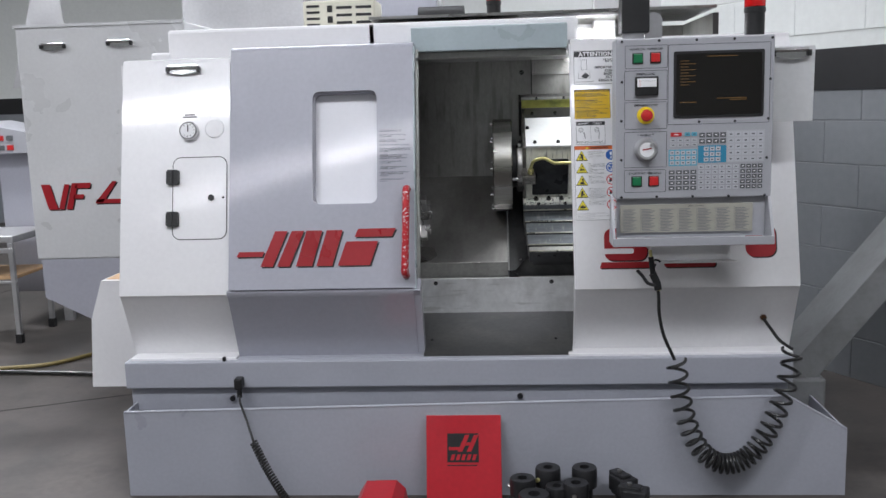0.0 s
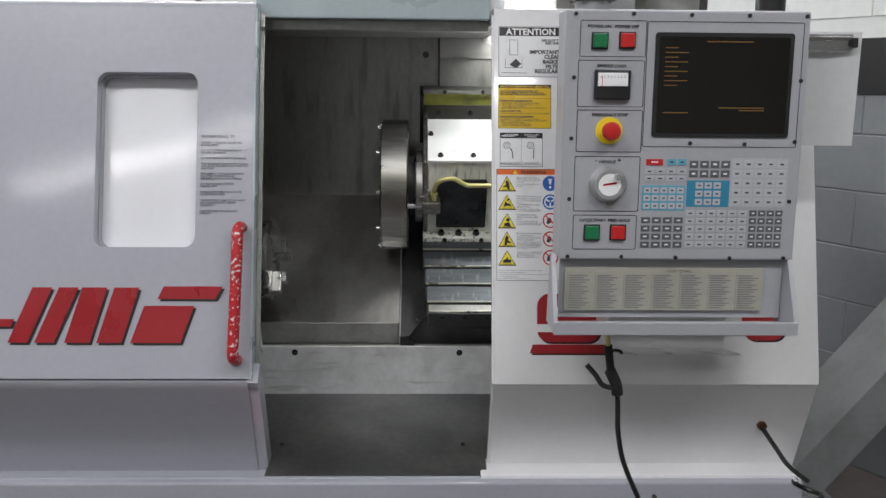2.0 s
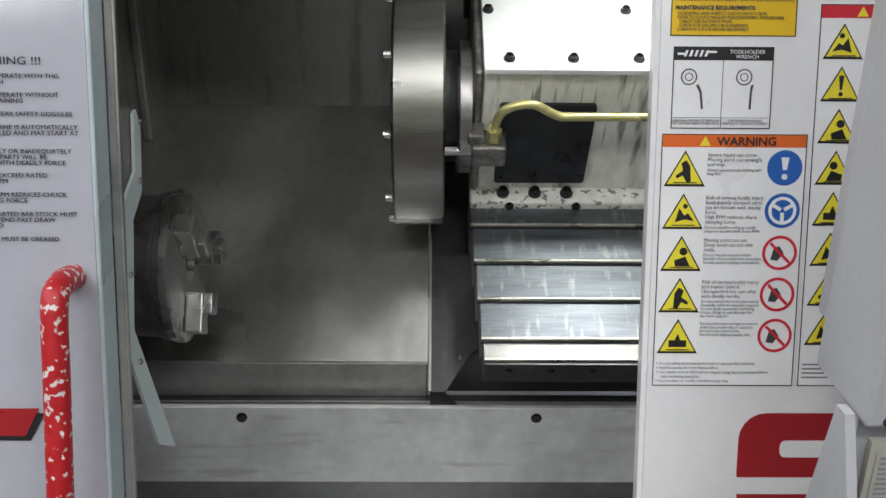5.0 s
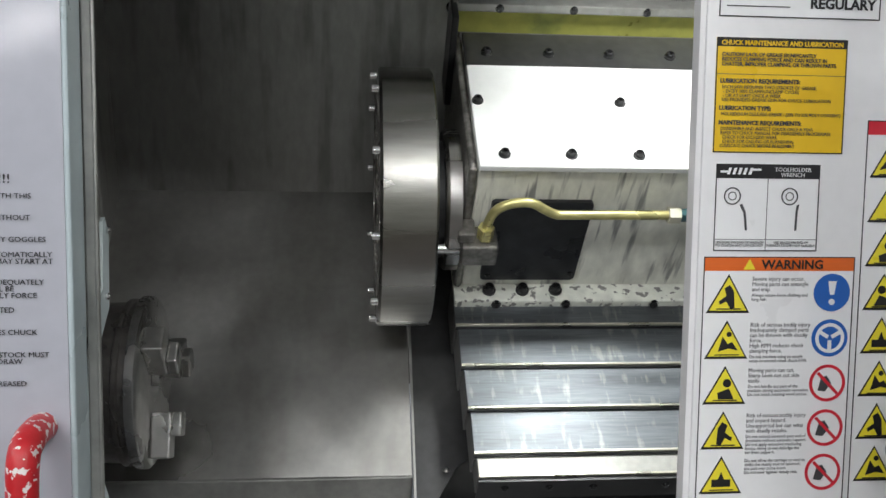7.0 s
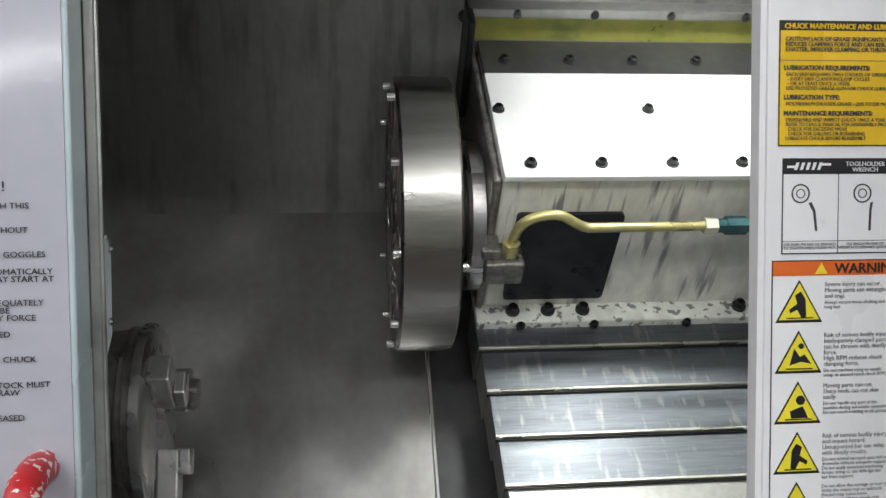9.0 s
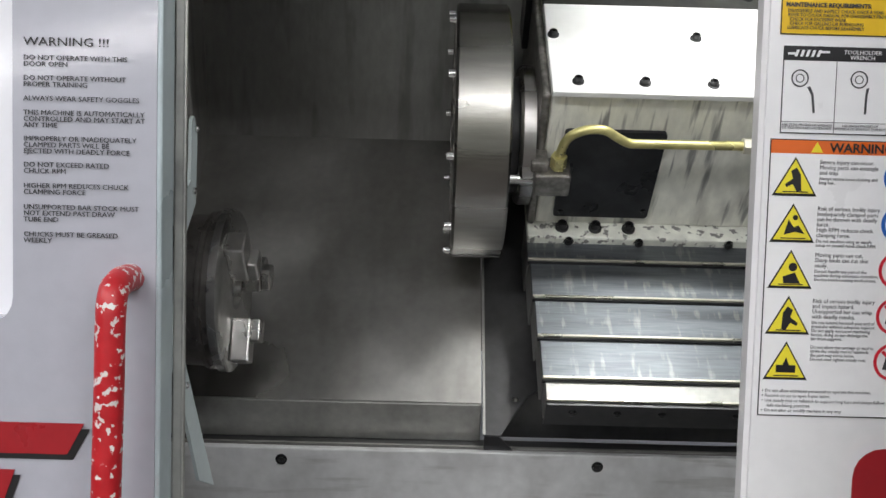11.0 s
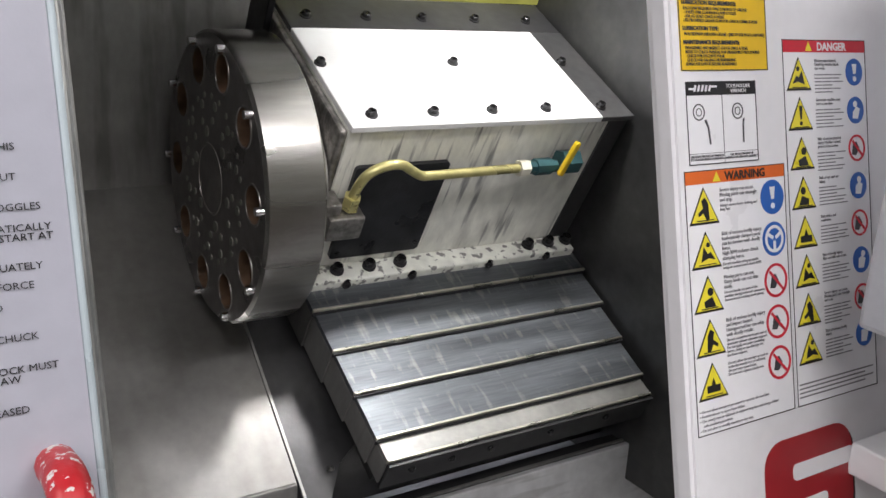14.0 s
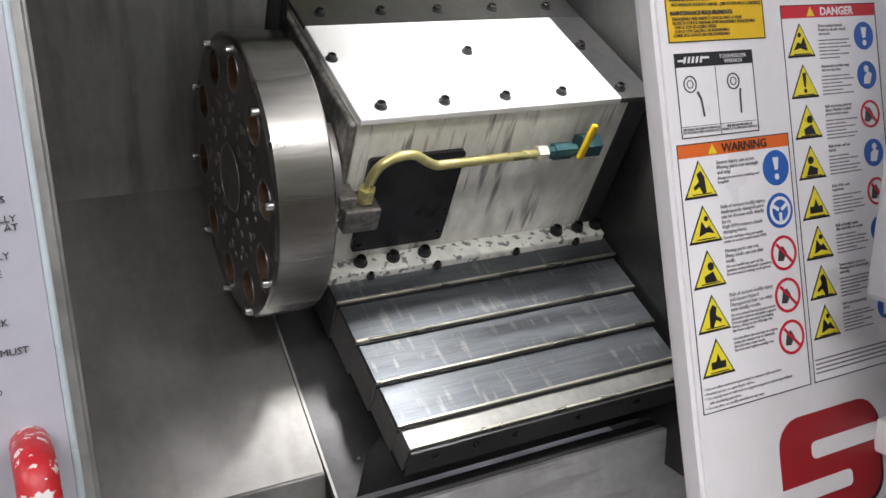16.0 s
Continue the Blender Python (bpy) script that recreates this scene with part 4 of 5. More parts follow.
for cx in (0.024, 0.078):
    part("drawing_ring", slab(ring_pts(0.008, 20, 0, cx, 0.535), -0.0012, -0.0008, holes=(ring_pts(0.0068, 20, 0, cx, 0.535),)), M_TXT, wr)
    part("drawing_ring", slab(ring_pts(0.004, 16, 0, cx, 0.535), -0.0012, -0.0008, holes=(ring_pts(0.0032, 16, 0, cx, 0.535),)), M_TXT, wr)
    s = 1 if cx < 0.05 else -0.2
    part("drawing_handle", slab([(cx + 0.007, 0.527), (cx + 0.007 + 0.004 * s, 0.52), (cx + 0.007 + 0.006 * s, 0.504), (cx + 0.009 + 0.006 * s, 0.504), (cx + 0.009 + 0.004 * s, 0.521), (cx + 0.0095, 0.528)], -0.0012, -0.0008), M_TXT, wr)


def tri_pts(cx, cz, r):
    return [(cx - r, cz - r * 0.82), (cx + r, cz - r * 0.82), (cx, cz + r * 0.92)]


def warning_rows(t, x0, x1, ztop, pitch, rows, kinds, texts, r=0.0205):
    cx, rx = x0 + 0.024, x1 - 0.021
    for k in range(rows):
        z = ztop - pitch * k
        part("warning_triangle", slab(tri_pts(cx, z, r), -0.0012, -0.0007), M_BDECAL, t)
        part("triangle_field", slab(tri_pts(cx, z, r * 0.86), -0.0016, -0.0011), M_PYEL, t)
        g = [(cx - 0.006, z - 0.012), (cx - 0.002, z - 0.013), (cx + 0.002, z - 0.006), (cx + 0.008, z - 0.009), (cx + 0.009, z - 0.006), (cx + 0.002, z - 0.001), (cx + 0.004, z + 0.006), (cx - 0.001, z + 0.009), (cx - 0.005, z + 0.003)]
        shapes = (
            [g],
            [[(cx - 0.0025, z + 0.009), (cx + 0.0025, z + 0.009), (cx + 0.001, z - 0.005), (cx - 0.001, z - 0.005)], ring_pts(0.0022, 10, 0, cx, z - 0.009)],
            [ring_pts(0.004, 12, 0, cx - 0.002, z + 0.003), [(cx - 0.009, z - 0.012), (cx + 0.006, z - 0.012), (cx + 0.007, z - 0.006), (cx - 0.004, z - 0.002)]],
            [[(cx - 0.008, z - 0.01), (cx - 0.004, z + 0.004), (cx + 0.001, z - 0.003), (cx + 0.005, z - 0.001), (cx + 0.011, z - 0.009), (cx + 0.002, z - 0.007)], ring_pts(0.0025, 10, 0, cx + 0.002, z + 0.006)],
            [[(cx - 0.009, z - 0.01), (cx - 0.009, z - 0.003), (cx - 0.003, z - 0.003), (cx, z + 0.004), (cx + 0.003, z - 0.003), (cx + 0.009, z - 0.003), (cx + 0.009, z - 0.01)]],
        )
        for s in shapes[((0, 3, 2, 0, 4) if rows == 5 else (3, 1, 2, 2, 4, 3, 0, 3))[k]]:
            part("symbol", slab(s if k % 2 else [(2 * cx - x, y) for x, y in s], -0.002, -0.0015), M_BDECAL, t)
        part("symbol", slab([(cx - 0.011, z - 0.0135), (cx + 0.012, z - 0.0135), (cx + 0.012, z - 0.0125), (cx - 0.011, z - 0.0125)], -0.002, -0.0015), M_BDECAL, t)
    for k, kd in enumerate(kinds):
        z = ztop + 0.002 - pitch * k
        rr = 0.0175 if rows == 5 else 0.0145
        c = M_LBLUE if kd == "b" else M_LRED
        if kd == "b":
            part("blue_disc", slab(ring_pts(rr, 28, 0, rx, z), -0.0012, -0.0007), c, t)
            if rows == 5 and k == 1:
                part("white_mark", slab(ring_pts(rr * 0.8, 28, 0, rx, z), -0.0016, -0.0011, holes=(ring_pts(rr * 0.62, 28, 0, rx, z),)), M_PAPER, t)
                for a in (90, 210, 330):
                    part("white_mark", slab([(-0.0018, 0.002), (0.0018, 0.002), (0.0018, rr * 0.63), (-0.0018, rr * 0.63)], -0.0016, -0.0011), M_PAPER, t, m=Matrix.Translation((rx, 0, z)) @ Matrix.Rotation(radians(a + 90), 4, "Y"))
                continue
            if rows == 8 and k:
                part("white_mark", slab(ring_pts(0.0035, 14, 0, rx - 0.002 + 0.001 * k, z + rr * 0.45), -0.0016, -0.0011), M_PAPER, t)
                part("white_mark", slab([(rx - 0.006, z - rr * 0.6), (rx + 0.003, z - rr * 0.65), (rx + 0.007, z + 0.001), (rx + 0.001, z + 0.004), (rx - 0.005, z + 0.001 * (k - 3))], -0.0016, -0.0011), M_PAPER, t)
                continue
            part("white_mark", slab([(rx - 0.004, z + rr * 0.6), (rx + 0.004, z + rr * 0.6), (rx + 0.002, z - 0.002), (rx - 0.002, z - 0.002)], -0.0016, -0.0011), M_PAPER, t)
            part("white_mark", slab(ring_pts(0.003, 12, 0, rx, z - rr * 0.5), -0.0016, -0.0011), M_PAPER, t)
        else:
            part("red_ring", slab(ring_pts(rr, 28, 0, rx, z), -0.0012, -0.0007, holes=(ring_pts(rr * 0.84, 28, 0, rx, z),)), c, t)
            part("symbol", slab([(rx - 0.009, z - 0.007), (rx - 0.002, z - 0.008), (rx + 0.004, z), (rx - 0.001, z + 0.007), (rx - 0.006, z + 0.005)], -0.0012, -0.0007), M_TXT, t)
            a = rr * 0.62
            part("red_bar", slab([(rx - a, z + a - 0.002), (rx - a + 0.002, z + a), (rx + a, z - a + 0.002), (rx + a - 0.002, z - a)], -0.0017, -0.0013), c, t)
    for k, text in enumerate(texts):
        z = ztop - pitch * k + 0.013
        if isinstance(text, tuple):
            big, small = text
            if big:
                words(t, big, 0.0054, x0 + 0.046, z, M_FAINT, "LEFT", 0.95)
                z -= 0.0049 * (big.count("\n") + 1)
            words(t, small, 0.0042, x0 + 0.046, z, M_FAINT, "LEFT", 0.95)
            continue
        words(t, text, 0.0054 if rows == 5 else 0.0044, x0 + 0.05, z, M_FAINT, "LEFT", 0.95)
        n = text.count("\n") + 1
        for j in range(6):
            zz = z - n * (0.0052 if rows == 5 else 0.0043) - 0.001 - j * 0.0036
            if zz > ztop - pitch * (k + 1) + 0.017:
                e = (0.101, 0.097, 0.103, 0.09, 0.099, 0.08)[(j + k) % 6] - (0 if rows == 5 else 0.006)
                for w0, w1 in ((0.05, 0.062), (0.0632, 0.079), (0.0803, e)):
                    if w1 - w0 > 0.004:
                        bar(t, x0 + w0, x0 + w1, zz, zz + 0.0012, M_FAINT, "print_bar")


wn = label_sheet("warning_label", "white warning label with orange heading and yellow triangles", 0.0, 0.144, 0.224, 0.48)
bar(wn, 0.001, 0.143, 0.467, 0.479, M_ORANGE, "heading")
words(wn, "WARNING", 0.0115, 0.084, 0.469, M_BDECAL, "CENTER", 1.05, 0.0003)
part("heading_triangle", slab(tri_pts(0.043, 0.4728, 0.0055), -0.0014, -0.001), M_PYEL, wn)
warning_rows(wn, 0.0, 0.144, 0.445, 0.0425, 5, "bbrrr",
             [("Severe injury can occur.\nMoving parts can entangle\nand trap.", "Always secure loose clothing and\nlong hair."),
              ("Risk of serious bodily injury.\nInadequately clamped parts\ncan be thrown with deadly\nforce.\nHigh RPM reduces chuck\nclamping force.", "Do not machine using an unsafe\nsetup or exceed rated chuck RPM."),
              ("Moving parts can cut.\nSharp tools can cut skin\neasily.", "Do not handle any part of the\nmachine during automatic operation.\nDo not touch rotating work pieces."),
              ("Risk of serious bodily injury\nand impact hazard.\nUnsupported bar can whip\nwith deadly results.", "Do not extend barstock past end of\ndrawtube without adequate support.\nDo not apply excessive machining\nforces, doing so can dislodge the\nbar from support."),
              ("", "Do not allow the carriage or tool to\nstrike the steady rest or tailstock;\nthe part may come loose.\nDo not over tighten steady rest.")])
for k, text in enumerate(("Do not allow untrained personnel to operate this machine.", "Restrict access to open frame lathes.", "Use steady rest or tailstock to support long bars and always follow", "  safe machining practices.", "Do not alter or modify machine in any way.")):
    words(wn, text, 0.0042, 0.006, 0.2465 - k * 0.0046, M_FAINT, "LEFT", 0.98)
    if not text.startswith(" "):
        part("bullet", slab(ring_pts(0.0006, 8, 0, 0.004, 0.2478 - k * 0.0046), -0.0013, -0.0009), M_TXT, wn)
dn = label_sheet("danger_label", "white danger label with red heading and yellow triangles", 0.149, 0.287, 0.224, 0.605)
bar(dn, 0.15, 0.286, 0.592, 0.604, M_LRED, "heading")
words(dn, "DANGER", 0.0115, 0.228, 0.594, M_PAPER, "CENTER", 1.05, 0.0003)
part("heading_triangle", slab(tri_pts(0.19, 0.5978, 0.0055), -0.0014, -0.001), M_PYEL, dn)
warning_rows(dn, 0.149, 0.287, 0.569, 0.0408, 8, "bbrbrbrb",
             ["Electrocution hazard.\nDeath by electric shock\ncan occur.", "Automatic machine may\nstart at any time.", "Risk of serious physical\ninjury. Machine cannot\nprotect from toxins.", "Risk of eye and ear\ninjury.", "Risk of fire and\nexplosion.", "Risk of bodily injury.\nSlips and falls can occur.", "Severe injury can occur.\nMoving parts can entangle\nand trap.", "Risk of serious bodily\ninjury."], 0.0195)
for k in range(4):
    bar(dn, 0.153, 0.28 - 0.015 * (k % 2), 0.246 - k * 0.0045, 0.2476 - k * 0.0045, M_FAINT, "print_bar")

sign = thing("model_sign", "large red model sign with black edges on the white panel", "sign", FACE)


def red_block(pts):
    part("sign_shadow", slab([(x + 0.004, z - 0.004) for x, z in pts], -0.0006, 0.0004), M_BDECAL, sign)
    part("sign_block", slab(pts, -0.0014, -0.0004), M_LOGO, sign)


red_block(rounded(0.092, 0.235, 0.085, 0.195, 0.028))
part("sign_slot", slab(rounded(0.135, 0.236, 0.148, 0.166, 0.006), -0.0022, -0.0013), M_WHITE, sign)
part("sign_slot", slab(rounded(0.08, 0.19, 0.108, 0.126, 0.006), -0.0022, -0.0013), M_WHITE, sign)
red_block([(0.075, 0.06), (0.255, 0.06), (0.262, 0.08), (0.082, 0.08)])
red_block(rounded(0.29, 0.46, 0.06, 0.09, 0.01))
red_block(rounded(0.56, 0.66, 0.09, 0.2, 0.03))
clip(pose(0.665, -0.05, 1.462), "clipboard_clip")
holder = thing("sheet_holder", "dull clear sheet holder behind the control panel", "holder", pose(0, 0, 0))
part("sheet", slab([(0.585, 1.245), (0.74, 1.245), (0.742, 1.48), (0.585, 1.48)], -0.047, -0.044), M_MILL, holder)
part("bracket", box(0.6, 0.72, -0.044, 0.2, 1.42, 1.44, 0.002), M_MILL, holder)

# ---- the control panel ----
PX, PZ = 0.107, 1.512
pend = thing("control_panel", "grey machine control panel with screen, keys and knobs", "control panel", pose(0, -0.165, 0))


def pu(cx, cy):
    return PX + (cx - 95 + (cy - 122) * 0.036) / 537 * 0.477, PZ - (cy - 122 - (cx - 95) * 0.006) / 538 * 0.49


def prect(c0, r0, c1, r1):
    a, d = pu(c0, r0), pu(c1, r1)
    m = (c0 + c1) / 2
    return a[0], d[0], d[1], a[1]


part("body", box(PX, PX + 0.477, 0.0, 0.10, PZ - 0.492, PZ, 0.004), M_PEND, pend)
part("rear_box", box(PX + 0.02, PX + 0.455, 0.10, 0.16, PZ - 0.47, PZ - 0.02, 0.006), M_PEND, pend)
for c, r in ((115, 132), (241, 132), (368, 134), (495, 135), (622, 136), (613, 271), (605, 402), (598, 533), (590, 660), (466, 660), (342, 658), (218, 656), (95, 655), (99, 527), (104, 395), (110, 265), (370, 405), (492, 407)):
    x, z = pu(c, r)
    part("panel_screw", cyl((x, -0.001, z), "y", 0.0042, 0.003, 10), M_BLACK, pend)
for rct in ((125, 145, 268, 222), (120, 228, 263, 328), (117, 333, 260, 425), (112, 433, 255, 555), (108, 562, 250, 640), (272, 147, 608, 415)):
    x0, x1, z0, z1 = prect(*rct)
    part("frame_line", slab(rounded(x0, x1, z0, z1, 0.004), -0.0008, 0.0004, holes=(rounded(x0 + 0.0012, x1 - 0.0012, z0 + 0.0012, z1 - 0.0012, 0.003),)), M_BDECAL, pend)
x0, x1, z0, z1 = prect(290, 170, 588, 393)
screen = part("screen", slab(rounded(x0, x1, z0, z1, 0.006), -0.003, 0.001), M_BLACK, pend, "dark screen with amber print")
part("screen_glass", slab(rounded(x0 + 0.008, x1 - 0.008, z0 + 0.008, z1 - 0.008, 0.006), -0.0036, -0.0028), M_SCREEN, screen)
for k in range(9):
    part("print_bar", slab([(x0 + 0.02, z1 - 0.03 - k * 0.009), (x0 + 0.045 + 0.02 * (k % 2), z1 - 0.03 - k * 0.009), (x0 + 0.045 + 0.02 * (k % 2), z1 - 0.028 - k * 0.009), (x0 + 0.02, z1 - 0.028 - k * 0.009)], -0.0042, -0.0036), M_AMBER, screen)
for a, b, c in ((0.10, 0.19, 0.018), (0.13, 0.22, 0.145), (0.02, 0.07, 0.155), (0.17, 0.22, 0.15)):
    part("print_bar", slab([(x0 + a, z1 - c), (x0 + b, z1 - c), (x0 + b, z1 - c + 0.0022), (x0 + a, z1 - c + 0.0022)], -0.0042, -0.0036), M_AMBER, screen)


def button(c, r, mat, lab):
    x, z = pu(c, r)
    part("button_frame", box(x - 0.0165, x + 0.0165, -0.004, 0.0, z - 0.0165, z + 0.0165, 0.002), M_BLACK, pend)
    part("button", box(x - 0.0135, x + 0.0135, -0.009, -0.003, z - 0.0135, z + 0.0135, 0.002), mat, pend, lab)


button(167, 188, M_GREEN, "green push button"), button(227, 187, M_REDB, "red push button")
button(150, 601, M_GREEN, "green push button"), button(209, 601, M_REDB, "red push button")
for text, c, r in (("POWER ON   POWER OFF", 197, 158), ("SPINDLE LOAD", 193, 240), ("EMERGENCY STOP", 190, 344), ("HANDLE", 185, 445), ("CYCLE START  FEED HOLD", 180, 574)):
    x, z = pu(c, r)
    part("lettering", lettering(text, 0.0085, x, z - 0.003, -0.0008, "CENTER", bold=0.0002), M_BDECAL, pend)
x0, x1, z0, z1 = prect(155, 248, 232, 312)
meter = part("load_meter", box(x0, x1, -0.012, 0.0, z0, z1, 0.003), M_BLACK, pend, "black load meter with white dial")
part("dial", box(x0 + 0.006, x1 - 0.006, -0.0135, -0.0118, z0 + 0.026, z1 - 0.006, 0.001), M_PAPER, meter)
for k in range(8):
    part("tick", box(x0 + 0.012 + k * 0.0065, x0 + 0.0128 + k * 0.0065, -0.0142, -0.0136, z1 - 0.016, z1 - 0.012), M_BDECAL, meter)
part("needle", box(x0 + 0.014, x0 + 0.015, -0.0142, -0.0136, z0 + 0.027, z1 - 0.012), M_LRED, meter)
x, z = pu(188, 378)
part("stop_ring", lathe((x, -0.002, z), "y", [(0.002, 0.0265), (-0.001, 0.0265), (-0.0015, 0.02)], 32), M_YRING, pend, "yellow ring", smooth=True)
part("stop_button", lathe((x, -0.002, z), "y", [(0.0, 0.011), (-0.014, 0.012), (-0.016, 0.0175), (-0.026, 0.0185), (-0.032, 0.015), (-0.034, 0.006)], 28), M_REDB, pend, "red mushroom stop button", smooth=True)
x, z = pu(185, 493)
knob = part("jog_knob", lathe((x, -0.001, z), "y", [(0.0, 0.036), (-0.004, 0.037), (-0.008, 0.034), (-0.022, 0.032), (-0.026, 0.029), (-0.026, 0.023), (-0.024, 0.022)], 40), M_DIRTY, pend, "silver jog wheel", smooth=True)
part("knob_face", cyl((x, -0.0255, z), "y", 0.022, 0.001, 28), M_PAPER, knob)
part("knob_mark", slab([(x - 0.014, z - 0.002), (x + 0.014, z + 0.002), (x + 0.013, z + 0.006), (x - 0.012, z + 0.002)], -0.0268, -0.0262), M_LOGO, knob)
part("finger_peg", cyl((x + 0.014, -0.031, z + 0.016), "y", 0.006, 0.014, 14), M_DIRTY, knob)
part("lettering", lettering("-           +", 0.013, x, z + 0.042, -0.0008, "CENTER", bold=0.0003), M_BDECAL, pend)
KEY = {}


def keys(c0, r0, c1, r1, nx, ny, mat, skip=()):
    x0, x1, z0, z1 = prect(c0, r0, c1, r1)
    w, h = (x1 - x0) / nx, (z1 - z0) / ny
    for i in range(nx):
        for j in range(ny):
            if (i, j) in skip:
                continue
            mm = Matrix.Translation((x0 + (i + 0.5) * w, -0.0002, z1 - (j + 0.5) * h)) @ Matrix.Diagonal((w * 0.8, 1, h * 0.74, 1))
            if mat.name not in KEY:
                KEY[mat.name] = part("key", box(-0.5, 0.5, -0.0016, 0.0, -0.5, 0.5), mat, pend, m=mm)
            else:
                like(KEY[mat.name], mm, pend)
            mm2 = mm @ Matrix.Diagonal((0.42, 1, 0.24, 1)) @ Matrix.Translation((0, -0.0012, 0))
            pm = M_PAPER if mat in (M_KEYD, M_KEYB, M_REDB) else M_TXT
            if "m" + pm.name not in KEY:
                KEY["m" + pm.name] = part("key_mark", box(-0.5, 0.5, -0.0008, 0.0, -0.5, 0.5), pm, pend, m=mm2)
            else:
                like(KEY["m" + pm.name], mm2, pend)


def field(c0, r0, c1, r1, mat):
    x0, x1, z0, z1 = prect(c0, r0, c1, r1)
    part("key_field", slab([(x0, z0), (x1, z0), (x1, z1), (x0, z1)], -0.0006, 0.0004), mat, pend)


field(264, 497, 360, 553, M_KEYC), field(365, 486, 460, 545, M_KEYB), field(464, 438, 590, 546, M_KEYL)
keys(268, 437, 314, 455, 1, 1, M_REDB), keys(318, 437, 364, 455, 2, 1, M_KEYC)
keys(268, 458, 364, 490, 4, 2, M_KEYL), keys(266, 499, 358, 551, 5, 3, M_KEYW)
keys(368, 440, 462, 482, 4, 2, M_KEYD), keys(383, 488, 442, 543, 3, 3, M_KEYW)
keys(466, 440, 588, 545, 5, 5, M_KEYW), keys(260, 565, 357, 638, 4, 4, M_KEYD)
keys(362, 550, 502, 638, 6, 5, M_KEYW), keys(507, 550, 583, 638, 4, 5, M_KEYD)
# shelf under the panel
shelf = thing("panel_shelf", "grey sheet shelf with printed card under the control panel", "shelf", pose(0, -0.165, 0))
part("back_sheet", box(PX + 0.005, PX + 0.465, 0.02, 0.026, 0.895, 1.02), M_PEND, shelf)
part("bottom_sheet", box(PX - 0.015, PX + 0.475, -0.055, 0.026, 0.878, 0.886, 0.002), M_PEND, shelf)
part("front_lip", box(PX - 0.015, PX + 0.475, -0.06, -0.054, 0.878, 0.905, 0.002), M_PEND, shelf)
for xx in (PX - 0.015, PX + 0.467):
    part("cheek", slab([(-0.056, 0.88), (0.05, 0.88), (0.02, 1.03), (0.005, 1.03), (-0.056, 0.905)], -0.004, 0.004), M_PEND, shelf, m=Matrix(((0, 1, 0, xx + 0.004), (1, 0, 0, 0), (0, 0, 1, 0), (0, 0, 0, 1))))
card = part("printed_card", box(PX + 0.015, PX + 0.425, 0.012, 0.0195, 0.912, 1.0), M_CARD, shelf, "cream printed card, darkened for the shade under the panel")
for k in range(7):
    xx = PX + 0.02 + k * 0.058
    part("print_block", box(xx, xx + 0.0006, 0.0112, 0.0118, 0.915, 0.99), M_FAINT, card)
    for j in range(15):
        part("print_bar", box(xx + 0.004, xx + 0.03 + 0.02 * ((j * 7 + k * 3) % 5) / 5, 0.0112, 0.0118, 0.9165 + j * 0.0048, 0.9188 + j * 0.0048), M_FAINT, card)
part("lettering", lettering("CODES   SETTINGS", 0.006, PX + 0.25, 0.992, 0.0112, "CENTER"), M_TXT, card)
part("hook_web", box(0.235, 0.483, 0.083, 0.086, 0.81, 0.8785), M_WHITE, shelf, "white bent sheet hook rack")
hooks = [(0.236, 0.083), (0.236, 0.036)]
for hx in (0.285, 0.37, 0.455):
    hooks += [(hx - 0.006, 0.036), (hx - 0.03, 0.047), (hx - 0.024, 0.054), (hx - 0.01, 0.052), (hx, 0.036)]
hooks += [(0.505, 0.036), (0.483, 0.083)]
part("hook_flange", slab(hooks, -0.0015, 0.0015), M_WHITE, shelf, m=Matrix(((1, 0, 0, 0), (0, 0, 1, 0), (0, 1, 0, 0.8085), (0, 0, 0, 1))))
part("support_tube", box(PX + 0.12, PX + 0.2, 0.087, 0.2, 0.84, 0.878, 0.003), M_WHITE, shelf)
# hanging arm and signal lamp
part("arm_post", box(0.13, 0.215, 0.04, 0.125, PZ + 0.02, 2.6, 0.004), M_BLACK, pend, "black square hanging arm")
part("arm_swivel", lathe((0.17, 0.08, PZ + 0.008), "z", [(-0.01, 0.03), (0.0, 0.034), (0.012, 0.034), (0.015, 0.03)], 24), M_DIRTY, pend, smooth=True)
part("arm_beam", box(0.13, 0.215, 0.125, 0.9, 2.5, 2.6, 0.004), M_BLACK, pend)
part("arm_column", box(0.13, 0.215, 0.9, 0.985, 1.45, 2.6, 0.004), M_WHITE, pend)
part("arm_cheek", slab(rounded(0.215, 0.27, 1.50, 1.60, 0.025), 0.14, 0.19), M_DIRTY, pend)


def beacon(m, s=1.0):
    b = thing("signal_lamp", "red and black stacked signal lamp", "lamp", m, "signal lamps")
    part("pole", cyl((0, 0, 0.03), "z", 0.031 * s, 0.12, 24), M_BLACK, b, smooth=True)
    part("black_ring", cyl((0, 0, 0.1), "z", 0.034 * s, 0.02, 24, 0.003), M_BLACK, b, smooth=True)
    part("red_lens", cyl((0, 0, 0.14), "z", 0.033 * s, 0.065, 24, 0.004), M_CLEAR, b, smooth=True)
    part("cap", cyl((0, 0, 0.19), "z", 0.034 * s, 0.03, 24, 0.004), M_BLACK, b, smooth=True)
    return b


beacon(pose(0.57, 0.02, 1.5))
part_post = thing("lamp_post", "grey bracket holding the signal lamp", "bracket")
part("plate", box(0.54, 0.6, -0.01, 0.2, 1.47, 1.475), M_DIRTY, part_post)
beacon(pose(-0.27, 0.75, 1.625), 0.9)

